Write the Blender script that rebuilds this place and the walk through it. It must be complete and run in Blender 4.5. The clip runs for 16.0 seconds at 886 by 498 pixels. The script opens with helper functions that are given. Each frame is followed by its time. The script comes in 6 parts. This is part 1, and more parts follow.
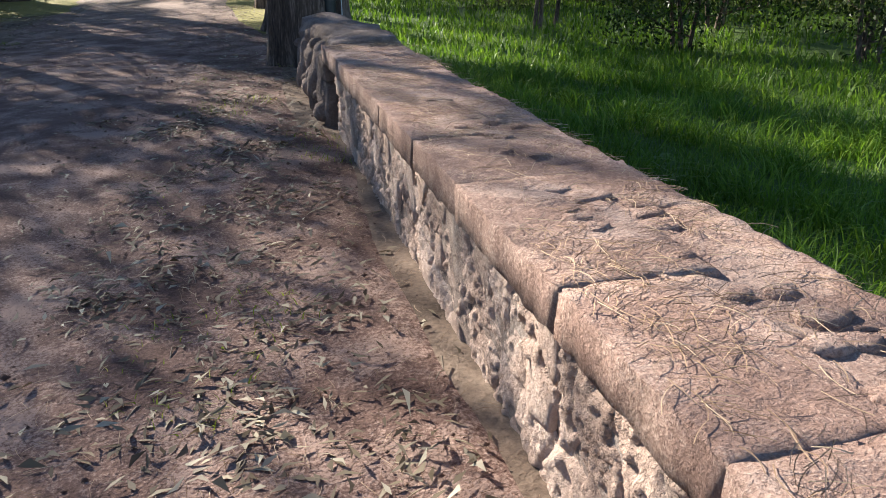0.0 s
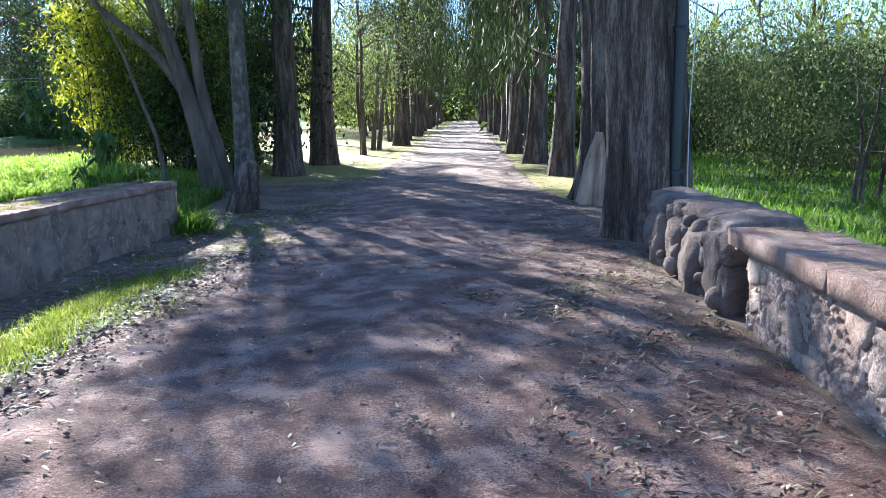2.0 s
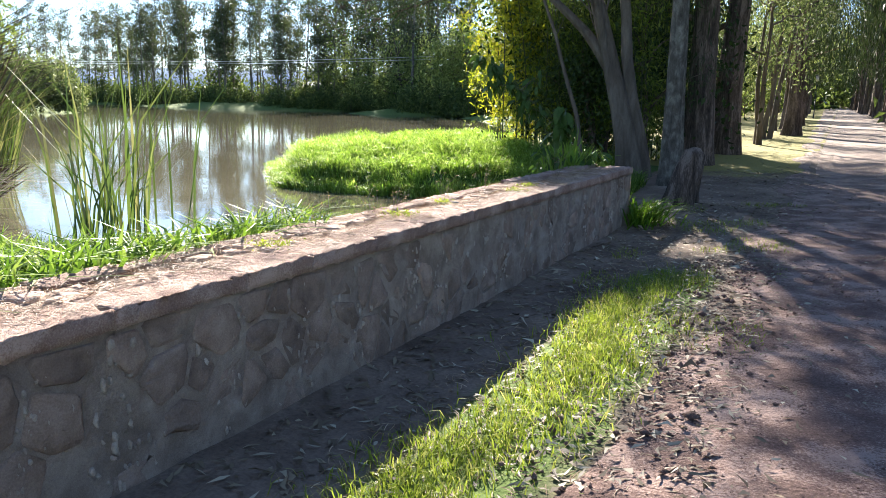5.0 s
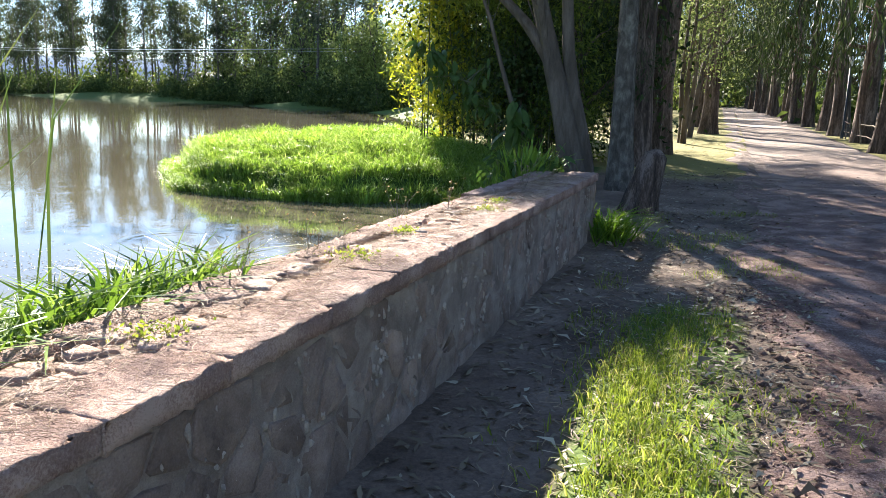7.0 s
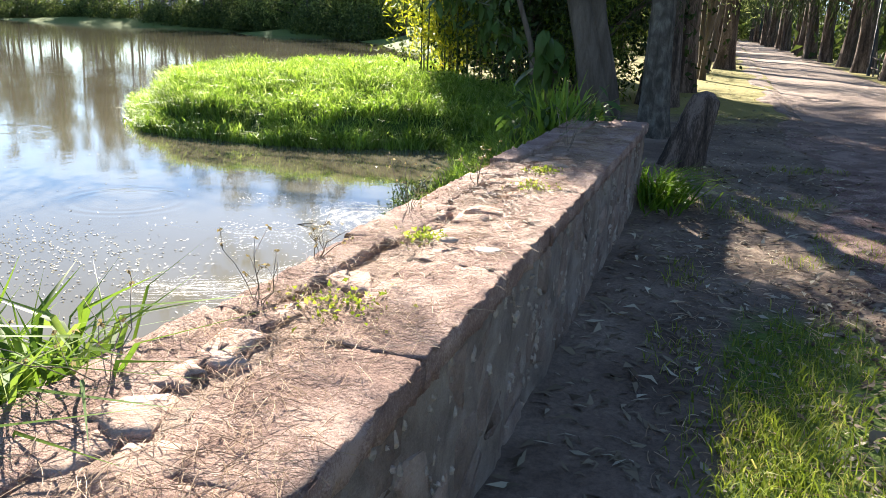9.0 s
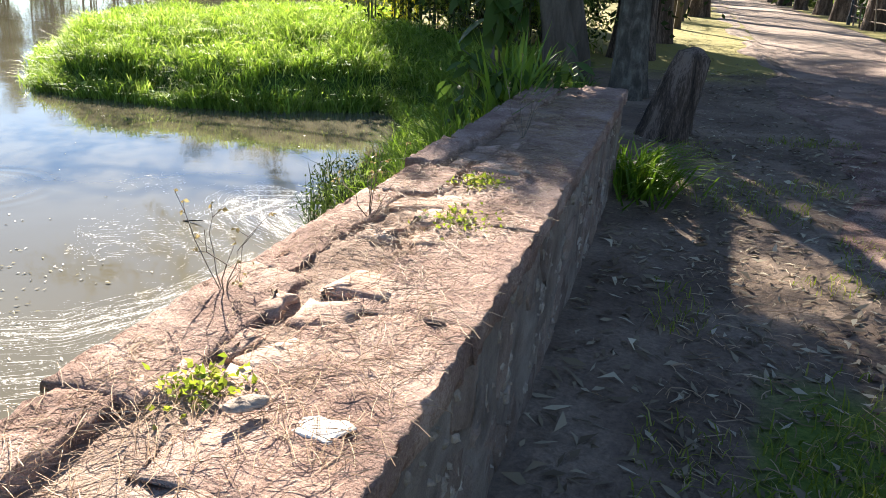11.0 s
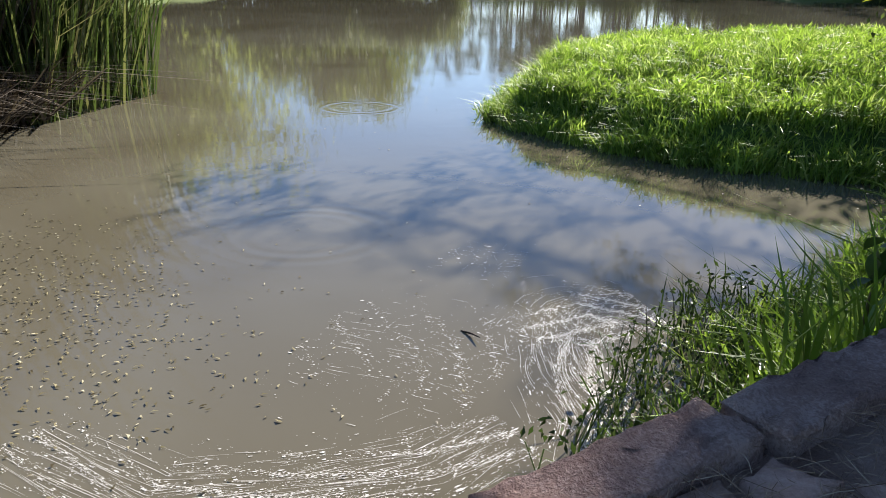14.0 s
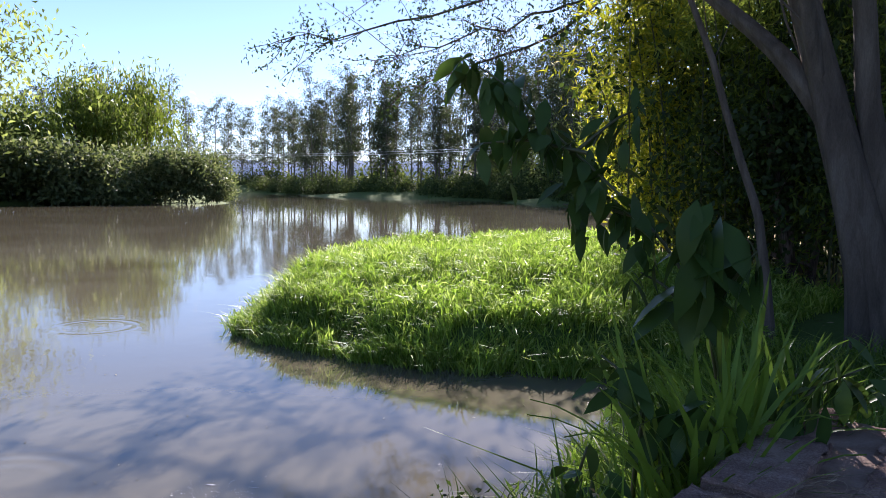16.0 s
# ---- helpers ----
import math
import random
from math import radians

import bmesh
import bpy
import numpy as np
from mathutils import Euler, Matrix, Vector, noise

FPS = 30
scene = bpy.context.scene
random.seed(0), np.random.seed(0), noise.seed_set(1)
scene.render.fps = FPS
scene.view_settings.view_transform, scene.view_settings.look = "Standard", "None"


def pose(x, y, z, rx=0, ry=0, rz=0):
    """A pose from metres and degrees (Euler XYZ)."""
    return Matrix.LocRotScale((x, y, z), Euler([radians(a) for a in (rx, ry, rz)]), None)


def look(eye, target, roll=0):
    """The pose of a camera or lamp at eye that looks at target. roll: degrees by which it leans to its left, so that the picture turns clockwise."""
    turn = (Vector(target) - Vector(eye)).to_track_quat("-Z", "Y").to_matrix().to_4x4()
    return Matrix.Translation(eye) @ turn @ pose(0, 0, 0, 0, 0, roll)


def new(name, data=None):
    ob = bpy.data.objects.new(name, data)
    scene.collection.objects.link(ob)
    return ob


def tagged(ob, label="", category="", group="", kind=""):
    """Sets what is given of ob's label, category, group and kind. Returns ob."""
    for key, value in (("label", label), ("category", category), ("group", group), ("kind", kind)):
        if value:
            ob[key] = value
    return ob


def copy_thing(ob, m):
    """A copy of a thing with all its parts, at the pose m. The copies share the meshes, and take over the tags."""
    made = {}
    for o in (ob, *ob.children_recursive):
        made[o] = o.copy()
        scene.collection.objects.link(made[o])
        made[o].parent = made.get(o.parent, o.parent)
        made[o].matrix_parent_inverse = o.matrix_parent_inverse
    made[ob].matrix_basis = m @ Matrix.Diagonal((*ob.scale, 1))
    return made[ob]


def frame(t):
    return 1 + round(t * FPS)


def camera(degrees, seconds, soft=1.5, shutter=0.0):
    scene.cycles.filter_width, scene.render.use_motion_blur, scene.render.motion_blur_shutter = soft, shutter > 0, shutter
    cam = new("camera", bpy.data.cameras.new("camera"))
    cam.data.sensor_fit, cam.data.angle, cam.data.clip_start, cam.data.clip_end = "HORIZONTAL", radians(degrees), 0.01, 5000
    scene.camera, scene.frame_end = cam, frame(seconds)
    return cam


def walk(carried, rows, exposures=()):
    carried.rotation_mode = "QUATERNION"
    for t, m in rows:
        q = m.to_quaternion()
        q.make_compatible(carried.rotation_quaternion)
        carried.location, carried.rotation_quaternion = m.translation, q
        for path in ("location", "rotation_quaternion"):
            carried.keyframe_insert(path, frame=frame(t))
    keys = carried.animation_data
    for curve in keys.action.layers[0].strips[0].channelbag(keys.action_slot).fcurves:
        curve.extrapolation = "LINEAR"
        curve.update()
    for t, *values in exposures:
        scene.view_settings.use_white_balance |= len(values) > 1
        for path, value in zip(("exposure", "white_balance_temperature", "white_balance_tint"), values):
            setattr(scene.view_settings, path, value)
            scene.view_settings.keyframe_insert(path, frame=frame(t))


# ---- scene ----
cam = camera(59.6, 16.0, soft=0.6)

PATH = [
    (0, (1.196, 0.31, 1.501), (1.651, 2.119, 0.779), -0.6),
    (0.5, (0.945, 0.5, 1.521), (1.24, 2.374, 0.888), -0.2),
    (1, (0.644, 0.705, 1.546), (0.842, 2.635, 1.059), 0.0),
    (1.5, (0.349, 0.962, 1.578), (0.43, 2.929, 1.222), -0.5),
    (2, (0.014, 1.158, 1.576), (-0.092, 3.128, 1.251), -0.8),
    (2.5, (-0.392, 1.264, 1.582), (-0.747, 3.201, 1.229), -0.3),
    (3, (-0.682, 1.372, 1.564), (-1.276, 3.242, 1.178), 0.3),
    (3.5, (-1.015, 1.572, 1.553), (-1.787, 3.372, 1.148), 1.0),
    (4, (-1.383, 1.672, 1.564), (-2.267, 3.421, 1.167), 1.5),
    (4.2, (-1.561, 1.71, 1.583), (-2.475, 3.446, 1.196), 1.1),
    (6.3, (-3.123, 2.73, 1.549), (-3.876, 4.549, 1.197), 1.0),
    (6.5, (-3.204, 2.927, 1.555), (-3.933, 4.754, 1.198), 1.0),
    (7, (-3.446, 3.446, 1.55), (-4.105, 5.296, 1.17), 1.9),
    (7.5, (-3.706, 3.928, 1.558), (-4.322, 5.781, 1.127), 2.7),
    (8, (-3.899, 4.42, 1.527), (-4.517, 6.257, 1.034), 2.8),
    (8.2, (-3.976, 4.615, 1.538), (-4.601, 6.447, 1.036), 2.8),
    (10.3, (-4.548, 6.107, 1.47), (-5.099, 7.916, 0.819), 2.4),
    (10.5, (-4.534, 6.335, 1.466), (-5.046, 8.151, 0.804), 2.6),
    (11, (-4.522, 6.875, 1.497), (-5.047, 8.685, 0.829), 3.0),
    (11.5, (-4.501, 7.435, 1.518), (-5.152, 9.2, 0.841), 3.2),
    (12, (-4.593, 7.978, 1.492), (-5.389, 9.677, 0.799), 3.2),
    (12.5, (-4.657, 8.455, 1.51), (-5.606, 10.056, 0.776), 2.9),
    (13, (-4.597, 8.957, 1.538), (-5.738, 10.412, 0.776), 2.4),
    (13.5, (-4.731, 9.229, 1.533), (-6.079, 10.498, 0.778), 1.9),
    (14, (-4.82, 9.465, 1.501), (-6.372, 10.538, 0.838), 1.0),
    (14.5, (-4.861, 9.664, 1.534), (-6.548, 10.618, 1.04), 0.4),
    (15, (-4.847, 9.811, 1.572), (-6.548, 10.81, 1.247), 0.5),
    (15.5, (-4.825, 9.891, 1.597), (-6.398, 11.107, 1.384), 0.6),
    (16, (-4.782, 9.941, 1.595), (-6.041, 11.487, 1.439), 0.7),
]
EXPOSURES = [  # seconds, stops, kelvin, tint
    (0.0, 1.9, 6600, 10), (0.6, 2.1, 6600, 11), (1.0, 2.3, 6500, 11), (1.4, 2.55, 5800, 10), (2.0, 2.65, 5600, 9), (2.6, 2.6, 6000, 9), (3.5, 2.4, 6450, 10), (7.0, 2.4, 6500, 11),
    (10.5, 2.25, 6900, 11), (12.0, 2.2, 6800, 11), (13.0, 2.05, 6600, 11), (13.6, 1.9, 6400, 12), (14.3, 1.35, 6250, 16), (15.2, 1.3, 6150, 20), (16.0, 1.7, 6100, 25)]
walk(cam, [(t, look(eye, target, roll)) for t, eye, target, roll in PATH], EXPOSURES)

# ---------------- world, sun ----------------
SUN_TO = Vector((-0.455, 0.777, 0.455)).normalized()      # towards the sun
world = bpy.data.worlds.new("sky")
scene.world = world
world.use_nodes = True
wn = world.node_tree.nodes
sky = wn.new("ShaderNodeTexSky")
sky.sky_type = "NISHITA"
sky.sun_disc = False
sky.sun_elevation = math.asin(SUN_TO.z)
sky.sun_rotation = math.atan2(SUN_TO.x, SUN_TO.y)
sky.air_density, sky.dust_density, sky.ozone_density = 1.0, 0.35, 3.2
sky.altitude = 1900
wn["Background"].inputs["Strength"].default_value = 0.062
world.node_tree.links.new(sky.outputs[0], wn["Background"].inputs[0])
sun = new("sun", bpy.data.lights.new("sun", "SUN"))
sun.data.energy, sun.data.angle, sun.data.color = 5.0, radians(0.53), (1.0, 0.94, 0.84)
sun.matrix_world = look(SUN_TO * 60, (0, 0, 0))


# ---------------- mesh helpers ----------------
def mesh_of(name, verts, faces, smooth=False):
    """A mesh from an array of corners and an array (or list of arrays) of equal-sided faces."""
    me = bpy.data.meshes.new(name)
    verts = np.asarray(verts, dtype=np.float64).reshape(-1, 3)
    groups = [np.asarray(f, dtype=np.int64) for f in (faces if isinstance(faces, list) else [faces]) if len(f)]
    me.vertices.add(len(verts))
    me.vertices.foreach_set("co", verts.ravel())
    sizes = np.concatenate([np.full(len(g), g.shape[1]) for g in groups])
    loops = np.concatenate([g.ravel() for g in groups])
    me.loops.add(len(loops))
    me.loops.foreach_set("vertex_index", loops.astype(np.int32))
    me.polygons.add(len(sizes))
    me.polygons.foreach_set("loop_start", np.concatenate([[0], np.cumsum(sizes)[:-1]]).astype(np.int32))
    me.polygons.foreach_set("loop_total", sizes.astype(np.int32))
    me.update(calc_edges=True)
    me.validate()
    if smooth:
        me.polygons.foreach_set("use_smooth", np.ones(len(me.polygons), dtype=bool))
    return me


def thing(name, label="", category="", group="", kind="", at=(0, 0, 0)):
    ob = new(name)
    ob.location = at
    return tagged(ob, label, category, group, kind)


def part(name, me, material, parent=None, label="", m=None):
    ob = new(name, me)
    if material and not len(me.materials):
        me.materials.append(material)
    if parent is not None:
        ob.parent = parent
    if m is not None:
        ob.matrix_basis = m
    return tagged(ob, label)


class Pile:
    """Collects pieces of geometry into one mesh."""

    def __init__(self):
        self.v, self.f, self.n = [], {}, 0

    def add(self, verts, *faces):
        verts = np.asarray(verts, dtype=float).reshape(-1, 3)
        for f in faces:
            f = np.asarray(f, dtype=int)
            if len(f):
                self.f.setdefault(f.shape[1], []).append(f + self.n)
        self.v.append(verts)
        self.n += len(verts)

    def mesh(self, name, smooth=False):
        return mesh_of(name, np.concatenate(self.v), [np.concatenate(g) for g in self.f.values()], smooth)


def tube(points, radii, sides=8, wob=0.0, rng=None, cap=True):
    """A tapered tube along a line of points; wob roughens its rings."""
    p = np.asarray(points, float)
    r = np.asarray(radii, float)
    d = np.gradient(p, axis=0)
    d /= np.linalg.norm(d, axis=1)[:, None] + 1e-9
    ref = np.where(np.abs(d[:, 2:3]) > 0.9, [[1.0, 0, 0]], [[0, 0, 1.0]])
    a = np.cross(d, ref)
    a /= np.linalg.norm(a, axis=1)[:, None]
    b = np.cross(d, a)
    ang = np.linspace(0, 2 * np.pi, sides, endpoint=False)
    k = np.ones((len(p), sides))
    if wob and rng is not None:
        k += rng.normal(0, wob, sides)[None] + rng.normal(0, wob * 0.5, k.shape)
    v = p[:, None] + (r[:, None] * k)[..., None] * (np.cos(ang)[None, :, None] * a[:, None] + np.sin(ang)[None, :, None] * b[:, None])
    i = np.arange(len(p) - 1)[:, None] * sides
    j = np.arange(sides)[None]
    q = np.stack([i + j, i + (j + 1) % sides, i + sides + (j + 1) % sides, i + sides + j], -1).reshape(-1, 4)
    v = v.reshape(-1, 3)
    if cap:
        v = np.concatenate([v, p[-1:]])
        top = (len(p) - 1) * sides
        t = np.stack([top + np.arange(sides), top + (np.arange(sides) + 1) % sides, np.full(sides, len(v) - 1)], -1)
        return v, q, t
    return v, q, np.zeros((0, 3), int)


def unit(v):
    return v / (np.linalg.norm(v, axis=-1, keepdims=True) + 1e-9)


def leaves(rng, centres, length, width, droop=0.3, spread=1.0, curl=0.15, heading=None):
    """Pointed leaves (two folded halves each) at the centres."""
    n = len(centres)
    d = rng.normal(0, spread, (n, 3))
    d[:, 2] -= droop * 2
    if heading is not None:
        d += heading
    d = unit(d)
    s = unit(np.cross(d, rng.normal(0, 1, (n, 3))))
    u = np.cross(s, d)
    l = length * rng.uniform(0.65, 1.25, (n, 1))
    w = width * rng.uniform(0.7, 1.2, (n, 1)) * 0.5
    c = np.asarray(centres)
    v = np.stack([c, c + d * l * 0.45 + s * w + u * l * curl, c + d * l - u * l * curl, c + d * l * 0.45 - s * w + u * l * curl], 1)
    i = np.arange(n)[:, None] * 4
    return v.reshape(-1, 3), i + np.array([[0, 1, 2, 3]])


def blades(rng, base, height, width, lean=0.35, wind=(0, 0)):
    """Grass blades: a bent quad and a tip each."""
    n = len(base)
    a = rng.uniform(0, 2 * np.pi, n)
    side = np.stack([np.cos(a), np.sin(a), np.zeros(n)], -1)
    b = rng.uniform(0, 2 * np.pi, n)
    k = lean * rng.uniform(0.2, 1.4, n)
    tilt = np.stack([np.cos(b) * k + wind[0], np.sin(b) * k + wind[1], np.zeros(n)], -1)
    h = (height * rng.uniform(0.55, 1.2, n))[:, None]
    w = (width * rng.uniform(0.7, 1.3, n))[:, None] * 0.5
    up = np.array([0, 0, 1.0])
    mid = base + (up * 0.62 + tilt * 0.4) * h
    tip = base + (up * (0.98 - 0.25 * k[:, None]) + tilt * 1.15) * h
    v = np.stack([base - side * w, base + side * w, mid + side * w * 0.75, mid - side * w * 0.75, tip], 1)
    i = np.arange(n)[:, None] * 5
    return v.reshape(-1, 3), i + np.array([[0, 1, 2, 3]]), i + np.array([[3, 2, 4]])


# ---------------- materials ----------------
def node(nt, kind, **values):
    n = nt.nodes.new("ShaderNode" + kind)
    for key, value in values.items():
        n.inputs[key.replace("_", " ")].default_value = value
    return n


def ramp(nt, source, stops):
    r = nt.nodes.new("ShaderNodeValToRGB")
    while len(r.color_ramp.elements) < len(stops):
        r.color_ramp.elements.new(0.5)
    for e, (pos, col) in zip(r.color_ramp.elements, stops):
        e.position = pos
        e.color = (*col, 1) if len(col) == 3 else col
    nt.links.new(source, r.inputs[0])
    return r.outputs[0]


def blend(nt, fac, a, b, mode="MIX"):
    m = nt.nodes.new("ShaderNodeMix")
    m.data_type, m.blend_type = "RGBA", mode
    for sock, value in ((m.inputs[0], fac), (m.inputs[6], a), (m.inputs[7], b)):
        if isinstance(value, (float, int)):
            sock.default_value = value
        elif isinstance(value, tuple):
            sock.default_value = (*value, 1)
        else:
            nt.links.new(value, sock)
    return m.outputs[2]


def place(nt, scale=1.0, local=False):
    if local:
        return nt.nodes.new("ShaderNodeTexCoord").outputs["Object"]
    return nt.nodes.new("ShaderNodeNewGeometry").outputs["Position"]


def fine_noise(nt, vec, scale, detail=6, rough=0.6, distort=0.0):
    n = node(nt, "TexNoise", Scale=scale, Detail=detail, Roughness=rough, Distortion=distort)
    nt.links.new(vec, n.inputs["Vector"])
    return n.outputs["Fac"]


def bump_of(nt, height, strength, distance, normal=None):
    b = node(nt, "Bump", Strength=strength, Distance=distance)
    nt.links.new(height, b.inputs["Height"])
    if normal is not None:
        nt.links.new(normal, b.inputs["Normal"])
    return b.outputs[0]


def begin(name, rough=0.9, spec=0.3):
    m = bpy.data.materials.new(name)
    m.use_nodes = True
    nt = m.node_tree
    p = nt.nodes["Principled BSDF"]
    p.inputs["Roughness"].default_value = rough
    p.inputs["Specular IOR Level"].default_value = spec
    return m, nt, p


def earth_like(name, dark, mid, light, scale=1.0, bump=0.5, grain=60.0, rough=0.95, vary=0.0, holes=0.0, stretch=None, local=False, spec=0.25, speck=0.45):
    """Dirt, stone, bark: three tones over two noises, with relief."""
    m, nt, p = begin(name, rough, spec)
    vec = place(nt, local=local)
    if stretch:
        mp = nt.nodes.new("ShaderNodeMapping")
        mp.inputs["Scale"].default_value = stretch
        nt.links.new(vec, mp.inputs[0])
        vec = mp.outputs[0]
    big = fine_noise(nt, vec, 1.3 * scale, 5, 0.62, 0.4)
    small = fine_noise(nt, vec, grain * scale, 4, 0.7)
    mix = nt.nodes.new("ShaderNodeMath")
    mix.operation = "ADD"
    half = nt.nodes.new("ShaderNodeMath")
    half.operation = "MULTIPLY"
    half.inputs[1].default_value = speck
    nt.links.new(small, half.inputs[0])
    nt.links.new(big, mix.inputs[0])
    nt.links.new(half.outputs[0], mix.inputs[1])
    col = ramp(nt, mix.outputs[0], [(0.255 + 0.5 * speck, dark), (0.495 + 0.5 * speck, mid), (min(1.0, 0.755 + 0.5 * speck), light)])
    if vary:
        r = nt.nodes.new("ShaderNodeObjectInfo").outputs["Random"]
        tone = ramp(nt, r, [(0.0, (1 - vary, 1 - vary * 1.05, 1 - vary * 1.1)), (0.5, (1, 1, 1)), (1.0, (1 + vary, 1 + vary * 0.85, 1 + vary * 0.7))])
        col = blend(nt, 1.0, col, tone, "MULTIPLY")
    mid_n = fine_noise(nt, vec, 14 * scale, 6, 0.65)
    nrm = bump_of(nt, mid_n, bump, 0.03)
    nrm = bump_of(nt, small, bump * 0.8, 0.008, nrm)
    if holes:
        vo = node(nt, "TexVoronoi", Scale=42 * scale)
        nt.links.new(vec, vo.inputs["Vector"])
        pit = ramp(nt, vo.outputs["Distance"], [(0.08, (0, 0, 0)), (0.34, (1, 1, 1))])
        gate = ramp(nt, mid_n, [(0.45, (0, 0, 0)), (0.6, (1, 1, 1))])
        pit2 = blend(nt, gate, (1.0, 1.0, 1.0), pit)
        nrm = bump_of(nt, pit2, holes, 0.03, nrm)
    nt.links.new(col, p.inputs["Base Color"])
    nt.links.new(nrm, p.inputs["Normal"])
    return m


def paler_along(m, pale):
    """Mixes a paler tone, broken by noise, into the track further down the alley."""
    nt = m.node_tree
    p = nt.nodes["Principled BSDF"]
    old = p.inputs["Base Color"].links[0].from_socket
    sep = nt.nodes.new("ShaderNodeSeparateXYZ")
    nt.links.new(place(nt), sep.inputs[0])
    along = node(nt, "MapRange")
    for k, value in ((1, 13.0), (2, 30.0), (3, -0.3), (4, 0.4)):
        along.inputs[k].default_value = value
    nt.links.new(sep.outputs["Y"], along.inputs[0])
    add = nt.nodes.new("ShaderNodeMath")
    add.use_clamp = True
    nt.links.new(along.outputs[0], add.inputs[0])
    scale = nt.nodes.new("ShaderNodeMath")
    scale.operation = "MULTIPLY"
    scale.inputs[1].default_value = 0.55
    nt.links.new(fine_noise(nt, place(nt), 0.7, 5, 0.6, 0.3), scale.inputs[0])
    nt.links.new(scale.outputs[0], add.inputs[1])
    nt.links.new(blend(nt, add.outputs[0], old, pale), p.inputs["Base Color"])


def leafy(name, dark, light, through_light=0.4, rough=0.5, tint=None, gloss=0.16):
    """Leaves and blades: each one its own tone; light shines through."""
    m, nt, p = begin(name, rough, gloss)
    rnd = nt.nodes.new("ShaderNodeNewGeometry").outputs["Random Per Island"]
    stops = [(0.0, dark), (0.75, light)] + ([(1.0, tint)] if tint else [])
    col = ramp(nt, rnd, stops)
    patch = fine_noise(nt, place(nt), 0.55, 3, 0.5)
    tone = ramp(nt, patch, [(0.35, (0.72, 0.74, 0.7)), (0.65, (1.12, 1.1, 1.0))])
    col = blend(nt, 1.0, col, tone, "MULTIPLY")
    nt.links.new(col, p.inputs["Base Color"])
    tr = nt.nodes.new("ShaderNodeBsdfTranslucent")
    warm = blend(nt, 1.0, col, (1.12, 1.12, 0.8), "MULTIPLY")
    nt.links.new(warm, tr.inputs[0])
    mx = node(nt, "MixShader", Fac=through_light)
    nt.links.new(p.outputs[0], mx.inputs[1])
    nt.links.new(tr.outputs[0], mx.inputs[2])
    nt.links.new(mx.outputs[0], nt.nodes["Material Output"].inputs[0])
    return m


def plain(name, colour, rough=0.6, spec=0.4, metal=0.0):
    m, nt, p = begin(name, rough, spec)
    n = fine_noise(nt, place(nt), 30, 5, 0.6)
    c = ramp(nt, n, [(0.3, tuple(k * 0.75 for k in colour)), (0.7, tuple(min(1, k * 1.15) for k in colour))])
    nt.links.new(c, p.inputs["Base Color"])
    p.inputs["Metallic"].default_value = metal
    return m


def ground_material():
    """One sheet: bare soil, dry lawn and damp green ground, by the sheet's own cover layer."""
    m, nt, p = begin("ground_cover", 0.95, 0.2)
    vec = place(nt)
    att = nt.nodes.new("ShaderNodeAttribute")
    att.attribute_name = "cover"
    sep = nt.nodes.new("ShaderNodeSeparateColor")
    nt.links.new(att.outputs["Color"], sep.inputs[0])
    big = fine_noise(nt, vec, 1.1, 6, 0.65, 0.5)
    small = fine_noise(nt, vec, 38, 5, 0.7)
    soil = ramp(nt, big, [(0.3, (0.1, 0.072, 0.055)), (0.5, (0.19, 0.14, 0.108)), (0.72, (0.31, 0.24, 0.185))])
    grit = ramp(nt, small, [(0.3, (0.62, 0.62, 0.62)), (0.7, (1.25, 1.22, 1.18))])
    soil = blend(nt, 1.0, soil, grit, "MULTIPLY")
    lawn = ramp(nt, small, [(0.3, (0.055, 0.095, 0.018)), (0.65, (0.14, 0.19, 0.04))])
    damp = ramp(nt, small, [(0.3, (0.035, 0.065, 0.013)), (0.7, (0.085, 0.14, 0.03))])
    dry = ramp(nt, small, [(0.3, (0.17, 0.15, 0.045)), (0.7, (0.33, 0.29, 0.1))])

    def ragged(chan):
        a = nt.nodes.new("ShaderNodeMath")
        a.operation = "ADD"
        b = nt.nodes.new("ShaderNodeMath")
        b.operation = "MULTIPLY_ADD"
        b.inputs[1].default_value, b.inputs[2].default_value = 0.9, -0.45
        nt.links.new(big, b.inputs[0])
        nt.links.new(chan, a.inputs[0])
        nt.links.new(b.outputs[0], a.inputs[1])
        return ramp(nt, a.outputs[0], [(0.38, (0, 0, 0)), (0.62, (1, 1, 1))])

    col = blend(nt, ragged(sep.outputs["Red"]), soil, lawn)
    col = blend(nt, ragged(sep.outputs["Blue"]), col, dry)
    col = blend(nt, ragged(sep.outputs["Green"]), col, damp)
    nt.links.new(col, p.inputs["Base Color"])
    nt.links.new(bump_of(nt, small, 0.7, 0.015, bump_of(nt, big, 0.6, 0.06)), p.inputs["Normal"])
    return m


